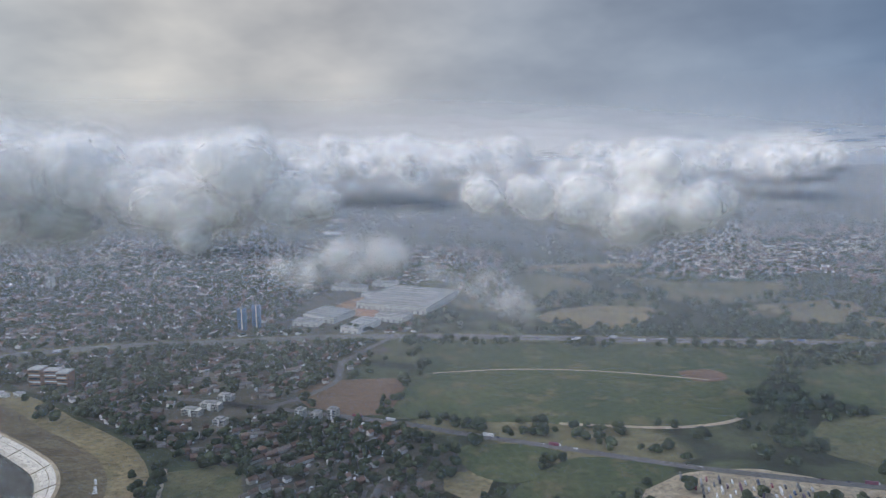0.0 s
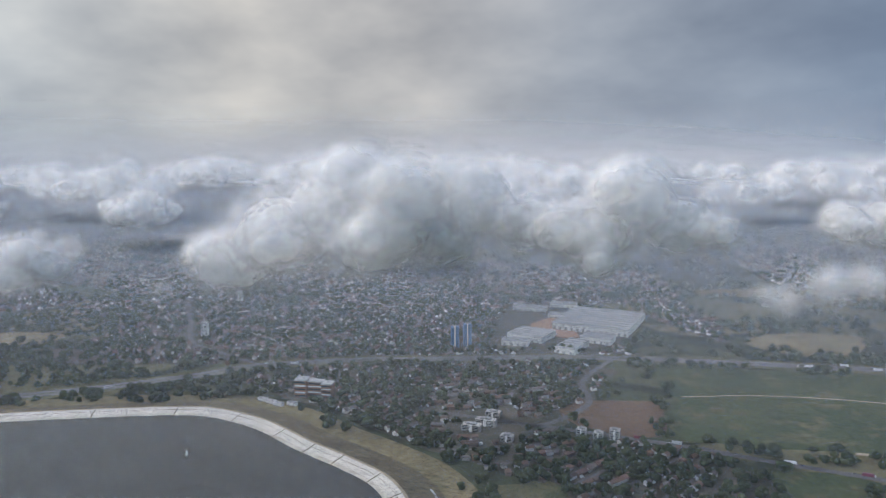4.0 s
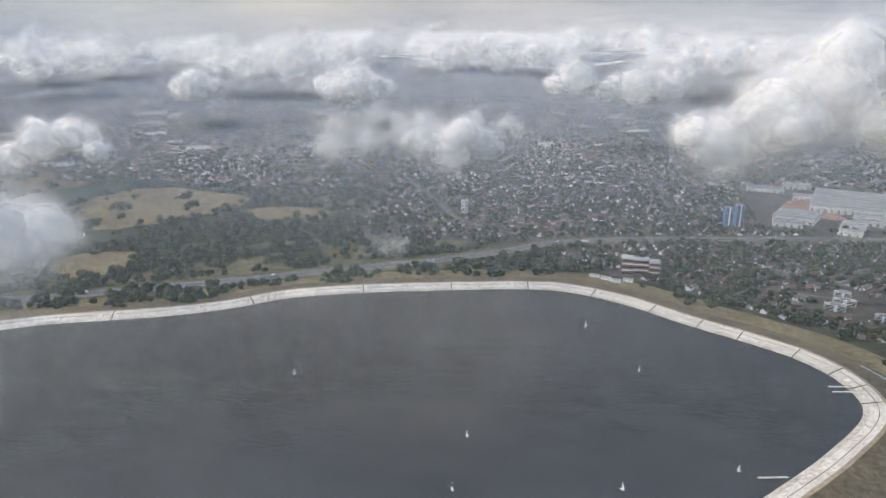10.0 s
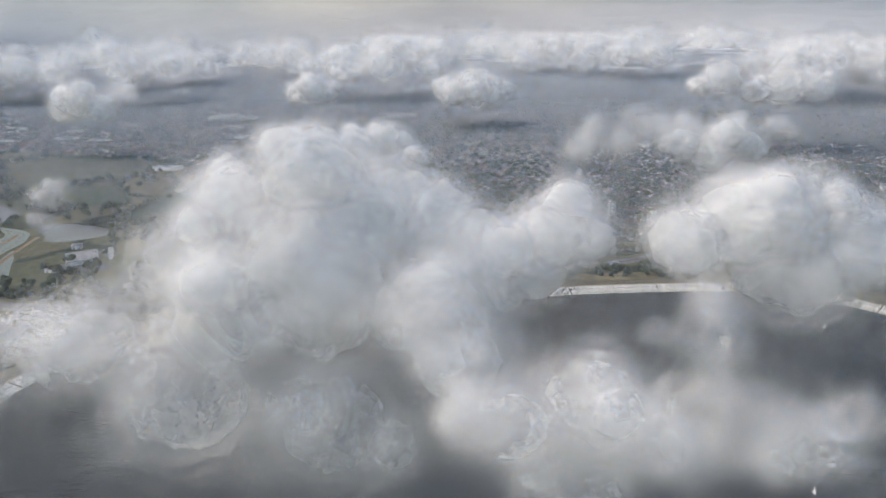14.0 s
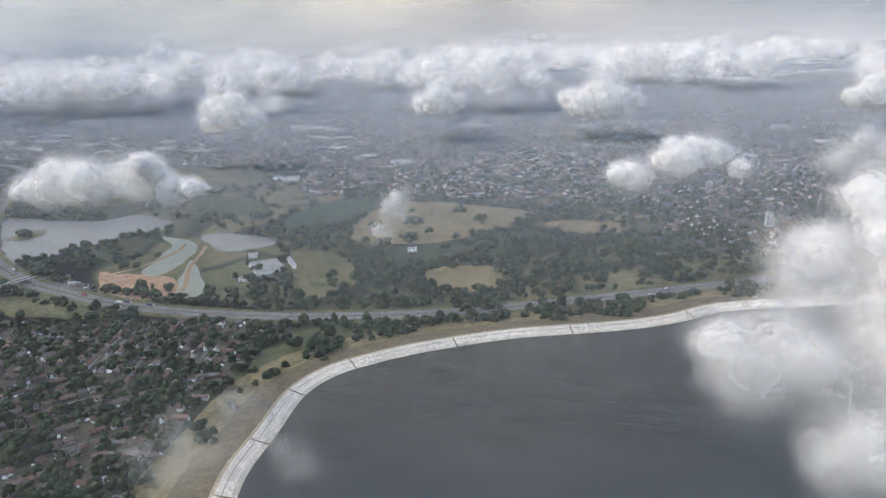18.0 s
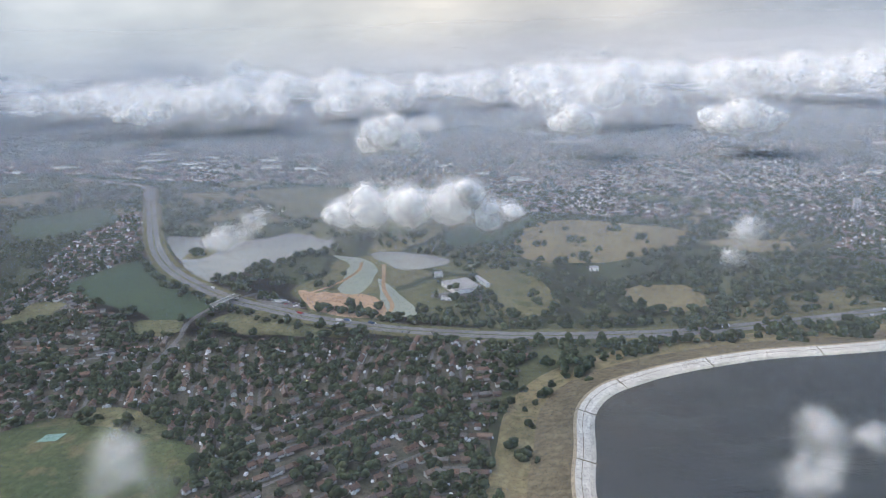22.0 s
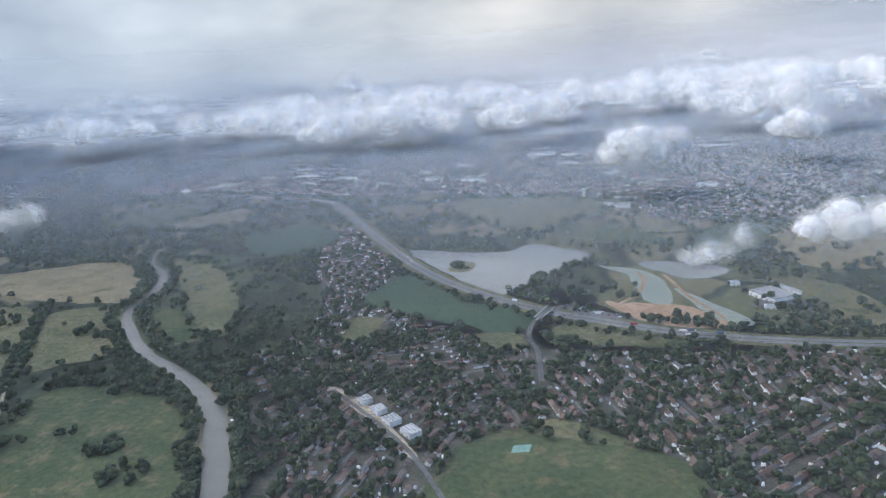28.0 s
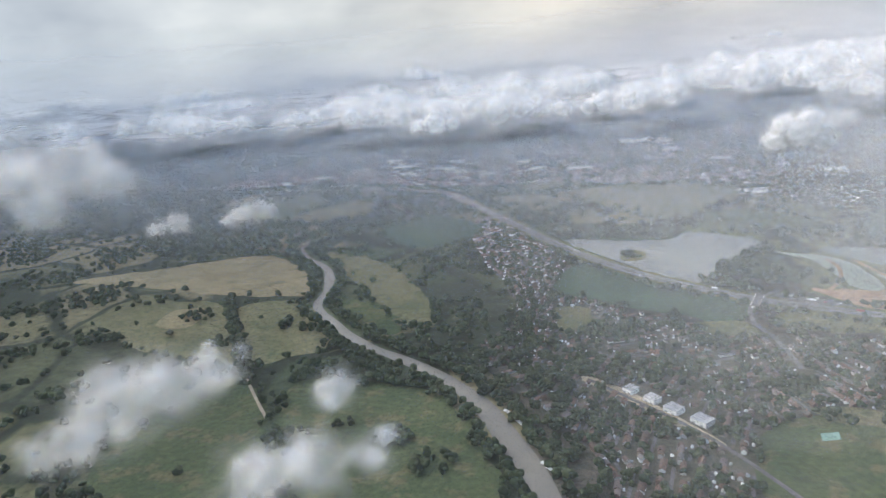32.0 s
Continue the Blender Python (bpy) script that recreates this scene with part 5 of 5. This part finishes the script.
CAR = tagged(car(), "small parked or driving car", "car", "cars")
LORRY = tagged(car(5.2, 1.7, "lorry", True), "box lorry with a pale body", "lorry", "lorries")
VAN = tagged(car(2.6, 1.05, "van", True), "boxy light van or small coach", "van", "vans")
_made = {CAR: 0, LORRY: 0, VAN: 0}


def put(proto, x, y, z, turn):
    _made[proto] += 1
    m = pose(x, y, z, 0, 0, turn)
    if _made[proto] == 1:
        proto.matrix_basis = m
        return proto
    return copy_thing(proto, m)


_tg = np.gradient(_m, axis=0)
for _k in range(64):
    _i = int(RNG.integers(20, 420))
    _i = min(_i, len(_m) - 2)
    _s = 1 if _k % 2 else -1
    _a = math.atan2(_tg[_i][1], _tg[_i][0])
    _off = _s * RNG.choice((2.2, 4.4))
    put(LORRY if RNG.random() < 0.3 else (VAN if RNG.random() < 0.3 else CAR), _m[_i][0] - math.sin(_a) * _off, _m[_i][1] + math.cos(_a) * _off, 0.76, math.degrees(_a) + (0 if _s > 0 else 180))
_r1 = spline([(-126, 373), (-26, 344), (3, 332), (58, 312), (116, 291), (190, 272)], step=5)
for _k in range(16):
    _i = int(RNG.integers(15, len(_r1) - 2))
    _d = _r1[_i + 1] - _r1[_i]
    _a = math.atan2(_d[1], _d[0])
    put(LORRY if _k % 3 == 0 else CAR, _r1[_i][0] - math.sin(_a) * 1.1, _r1[_i][1] + math.cos(_a) * 1.1, 0.64, math.degrees(_a))

# vehicle yard beside the main road
tagged(slab("gravel_yard", wobble(spline([(84, 262), (104, 285), (137, 290), (172, 276), (200, 262), (150, 255)], True, 6), 3, 2), 0.5, DIRT), "pale gravel yard packed with vehicles", "yard", kind="structure")
for _k in range(44):
    _row, _col = divmod(_k, 11)
    put(VAN if _k % 3 else LORRY, 104 + _col * 5.2 + _row * 1.5, 282 - _row * 5.0 - _col * 1.2, 0.52, 75)

# depot by the motorway bridge
tagged(slab("depot_yard", spline([(-935, 336), (-900, 322), (-885, 312), (-910, 312), (-930, 322)], True, 5), 0.58, STREET), "grey highway depot yard", "yard", kind="structure")
for _k in range(18):
    put(VAN if _k % 2 else CAR, -929 + (_k % 9) * 4.4, 331 - (_k // 9) * 5 - (_k % 9) * 1.5, 0.6, 30)
for _x, _y in ((-921, 328), (-911, 322)):
    warehouse(_x, _y, 6, 3, 2, -20, "small white depot building", ribs=2, name="depot_building", group="depot")

# sailing club: roads, car park, boats and small buildings under the bank
for _pts, _hw, _mat, _lab in (
    ([(-205, 165), (-181, 189), (-160, 206), (-150, 215), (-139, 225), (-132, 250), (-130, 275)], 1.8, STREET, "grey access road under the reservoir bank"),
    ([(-129, 294), (-122, 268), (-117, 245), (-116, 225), (-126, 207), (-150, 214)], 0.9, DIRT, "pale footpath across the meadow"),
    ([(-8, 421), (41, 427), (95, 423), (150, 409), (164, 404)], 0.8, DIRT, "pale dirt track across the green field"),
    ([(60, 341), (89, 337), (120, 335), (149, 341), (165, 352)], 1.6, DIRT, "pale worn track along the field edge"),
    ([(-895, 345), (-882, 372), (-878, 405), (-884, 428)], 1.6, SAND, "sandy causeway between ponds"),
    ([(-821, 300), (-822, 325), (-840, 360), (-852, 395), (-862, 425)], 1.6, SAND, "sandy causeway between ponds"),
    ([(-1420, 288), (-1360, 213), (-1304, 146), (-1250, 90)], 1.1, DIRT, "straight pale avenue between tree rows"),
):
    tagged(ribbon("track", spline(_pts, step=4), -_hw, _hw, 0.66, 0.66, _mat), _lab, "track", kind="structure")
tagged(slab("parched_scar", wobble(spline([(150, 420), (172, 424), (176, 410), (158, 402)], True, 4), 3, 8), 0.36, BROWN), "bare reddish patch in the green field", "ground", kind="structure")
tagged(slab("quarry_bank", wobble(spline([(-912, 352), (-899, 396), (-900, 440), (-868, 448), (-846, 400), (-830, 362), (-806, 318), (-818, 300), (-860, 300), (-888, 318)], True, 5), 4, 3), 0.31, OLIVE), "overgrown banks of the quarry ponds", "quarry", kind="structure")
tagged(slab("quarry_floor", wobble(spline([(-905, 350), (-880, 348), (-852, 347), (-834, 336), (-815, 312), (-825, 302), (-860, 302), (-888, 320)], True, 5), 4, 3), 0.37, SAND), "sandy orange quarry floor round the ponds", "quarry", kind="structure")
tagged(slab("green_island", spline([(-908, 362), (-898, 395), (-886, 390), (-884, 352), (-896, 346)], True, 5), 0.46, OLIVE), "overgrown grassy quarry bank", "ground", kind="structure")
tagged(slab("island", wobble(spline([(-1061, 424), (-1057, 452), (-1041, 450), (-1039, 426), (-1052, 418)], True, 4), 2, 5), 0.7, OLIVE), "small grassy lake island", "island", kind="structure")
for _k in range(46):
    _row, _col = divmod(_k, 16)
    put(CAR if _k % 5 else VAN, -192 + _col * 3.0 - _row * 3.0, 176 + _col * 2.6 + _row * 4.0, 0.45, 120)


def dinghy(sail):
    d = new("sailing_dinghy" if sail else "dinghy")
    bm = bmesh.new()
    v = [bm.verts.new(p) for p in ((-.8, -.3, .35), (-.8, .3, .35), (.4, .34, .35), (1, 0, .42), (.4, -.34, .35), (-.7, -.16, 0), (-.7, .16, 0), (.5, 0, 0))]
    for f in ((0, 1, 6, 5), (1, 2, 7, 6), (2, 3, 7), (3, 4, 7), (4, 0, 5, 7), (5, 6, 7), (0, 4, 3, 2, 1)):
        bm.faces.new([v[i] for i in f])
    part("hull", bm, WHITE_WALL, d)
    bm = bmesh.new()
    bmesh.ops.create_cone(bm, cap_ends=True, segments=6, radius1=.05, radius2=.03, depth=3, matrix=Matrix.Translation((.1, 0, 1.8)))
    part("mast", bm, GREY_ROOF, d)
    if sail:
        bm = bmesh.new()
        v = [bm.verts.new(p) for p in ((.05, .02, .6), (-.95, .25, .6), (.05, .02, 3.2), (.05, -.02, .6), (-.95, .21, .6), (.05, -.02, 3.2))]
        for f in ((0, 1, 2), (5, 4, 3), (0, 3, 4, 1), (1, 4, 5, 2), (2, 5, 3, 0)):
            bm.faces.new([v[i] for i in f])
        part("sail", bm, WHITE_WALL, d)
    return d


COVER = per_piece("boat_covers", [(0.0, (0.05, 0.25, 0.14)), (0.5, (0.10, 0.35, 0.22)), (0.7, (0.12, 0.22, 0.38)), (1.0, (0.75, 0.76, 0.76))], 0.6, False)
DINGHY = tagged(dinghy(False), "dinghy on its trailer under a cover", "dinghy", "laid-up boats")
_bm = bmesh.new()
box(_bm, -.78, .5, -.32, .32, .36, .5)
part("boat_cover", _bm, COVER, DINGHY)
for _k in range(54):
    _row, _col = divmod(_k, 6)
    _m4 = pose(-142 + _col * 2.6 - _row * 0.3, 216 + _row * 5.2 + _col * 0.5, 0.5, 0, 0, 20 + RNG.uniform(-8, 8))
    if _k == 0:
        DINGHY.matrix_basis = _m4
    else:
        copy_thing(DINGHY, _m4)
SAILER = tagged(dinghy(True), "small white sailing boat on the reservoir", "sailing boat", "boats on the water")
for _k, (_x, _y) in enumerate(((-233, 186), (-421, 233), (-334, 194), (-335, 160), (-276, 169), (-284, 307), (-261, 259))):
    _m4 = pose(_x, _y, 3.0, 0, 0, 40 * _k)
    if _k == 0:
        SAILER.matrix_basis = _m4
    else:
        copy_thing(SAILER, _m4)


def cruiser():
    c = new("river_cruiser")
    bm = bmesh.new()
    box(bm, -2.2, 1.6, -.7, .7, 0, .6)
    bow = [bm.verts.new(p) for p in ((1.6, -.7, 0), (1.6, .7, 0), (2.7, 0, .1), (1.6, -.7, .6), (1.6, .7, .6), (2.7, 0, .7))]
    for f in ((0, 2, 5, 3), (2, 1, 4, 5), (3, 5, 4), (0, 1, 2)):
        bm.faces.new([bow[i] for i in f])
    part("hull", bm, WHITE_WALL, c)
    bm = bmesh.new()
    box(bm, -1.6, .8, -.55, .55, .61, 1.1)
    part("cabin", bm, WHITE_WALL, c)
    bm = bmesh.new()
    box(bm, -1.4, .7, -.57, .57, .78, .98)
    part("window", bm, GLASS_DARK, c)
    return tagged(c, "white river cruiser moored at the bank", "boat", "moored boats")


CRUISER = cruiser()
for _k in range(18):
    _f = _k / 17
    _x, _y = -1104 + 26 * _f + (0 if _k < 14 else 10), 122 - 28 * _f - (0 if _k < 14 else 26)
    _m4 = pose(_x, _y, 0.45, 0, 0, -48 + RNG.uniform(-25, 25))
    if _k == 0:
        CRUISER.matrix_basis = _m4
    else:
        copy_thing(CRUISER, _m4)


def pontoon(x, y, length, turn):
    o = new("pontoon")
    o.matrix_basis = pose(x, y, 3.0, 0, 0, turn)
    bm = bmesh.new()
    box(bm, -length / 2, length / 2, -.35, .35, 0.02, .3)
    part("deck", bm, CONCRETE, o)
    for s in (-.4, .4):
        bm = bmesh.new()
        bmesh.ops.create_cone(bm, cap_ends=True, segments=6, radius1=.1, radius2=.1, depth=1.2, matrix=Matrix.Translation((length * s, .45, .3)))
        part("pile", bm, GREY_ROOF, o)
    return tagged(o, "pale floating pontoon in the reservoir", "pontoon", "pontoons")


pontoon(-174, 257, 9, 8)
pontoon(-174, 252.5, 9, 8)
pontoon(-222, 184, 11, 10)
for _x, _y, _w, _d in ((-155, 279, 5, 3), (-152, 272, 7, 4), (-154, 262, 4, 3), (-155, 252, 4, 5), (-157, 243, 3, 3)):
    warehouse(_x, _y, _w, _d, 1.8, -60, "small sailing club building with a pale roof", ribs=2, name="club_building", group="sailing club")


def bridge(x, y, length, turn):
    o = new("road_bridge")
    o.matrix_basis = pose(x, y, 0, 0, 0, turn)
    bm = bmesh.new()
    box(bm, -length / 2, length / 2, -3, 3, 3.0, 3.6)
    part("deck", bm, STREET, o)
    for s in (-1, 1):
        bm = bmesh.new()
        box(bm, -length / 2, length / 2, s * 3.0 - .12, s * 3.0 + .12, 3.61, 4.2)
        part("parapet", bm, CONCRETE, o)
    for p in (-.42, 0, .42):
        bm = bmesh.new()
        box(bm, length * p - .3, length * p + .3, -2.6, 2.6, 0.0, 2.99)
        part("pier", bm, CONCRETE, o)
    return tagged(o, "concrete road bridge over the motorway", "bridge")


bridge(-950, 312, 26, 76)
tagged(slab("show_ring", spline([(-1446, 219), (-1457, 255), (-1425, 262), (-1412, 222)], True, 6), 0.5, STRAW), "pale worn show ring in the park", "ground", kind="structure")
tagged(slab("tennis_court", np.array([(-938, 118), (-929, 121), (-929, 128), (-938, 125)]), 0.4, two_scale("green_court", (0.16, 0.27, 0.24), (0.2, 0.32, 0.28), 0.1, 0.8)), "faded green tennis courts", "tennis court", kind="structure")
tagged(slab("railway_yard", spline([(-1066, 168), (-1036, 146), (-990, 105), (-985, 108), (-1030, 152), (-1060, 173)], True, 6), 0.5, DIRT), "pale railway yard and platform", "railway", kind="structure")
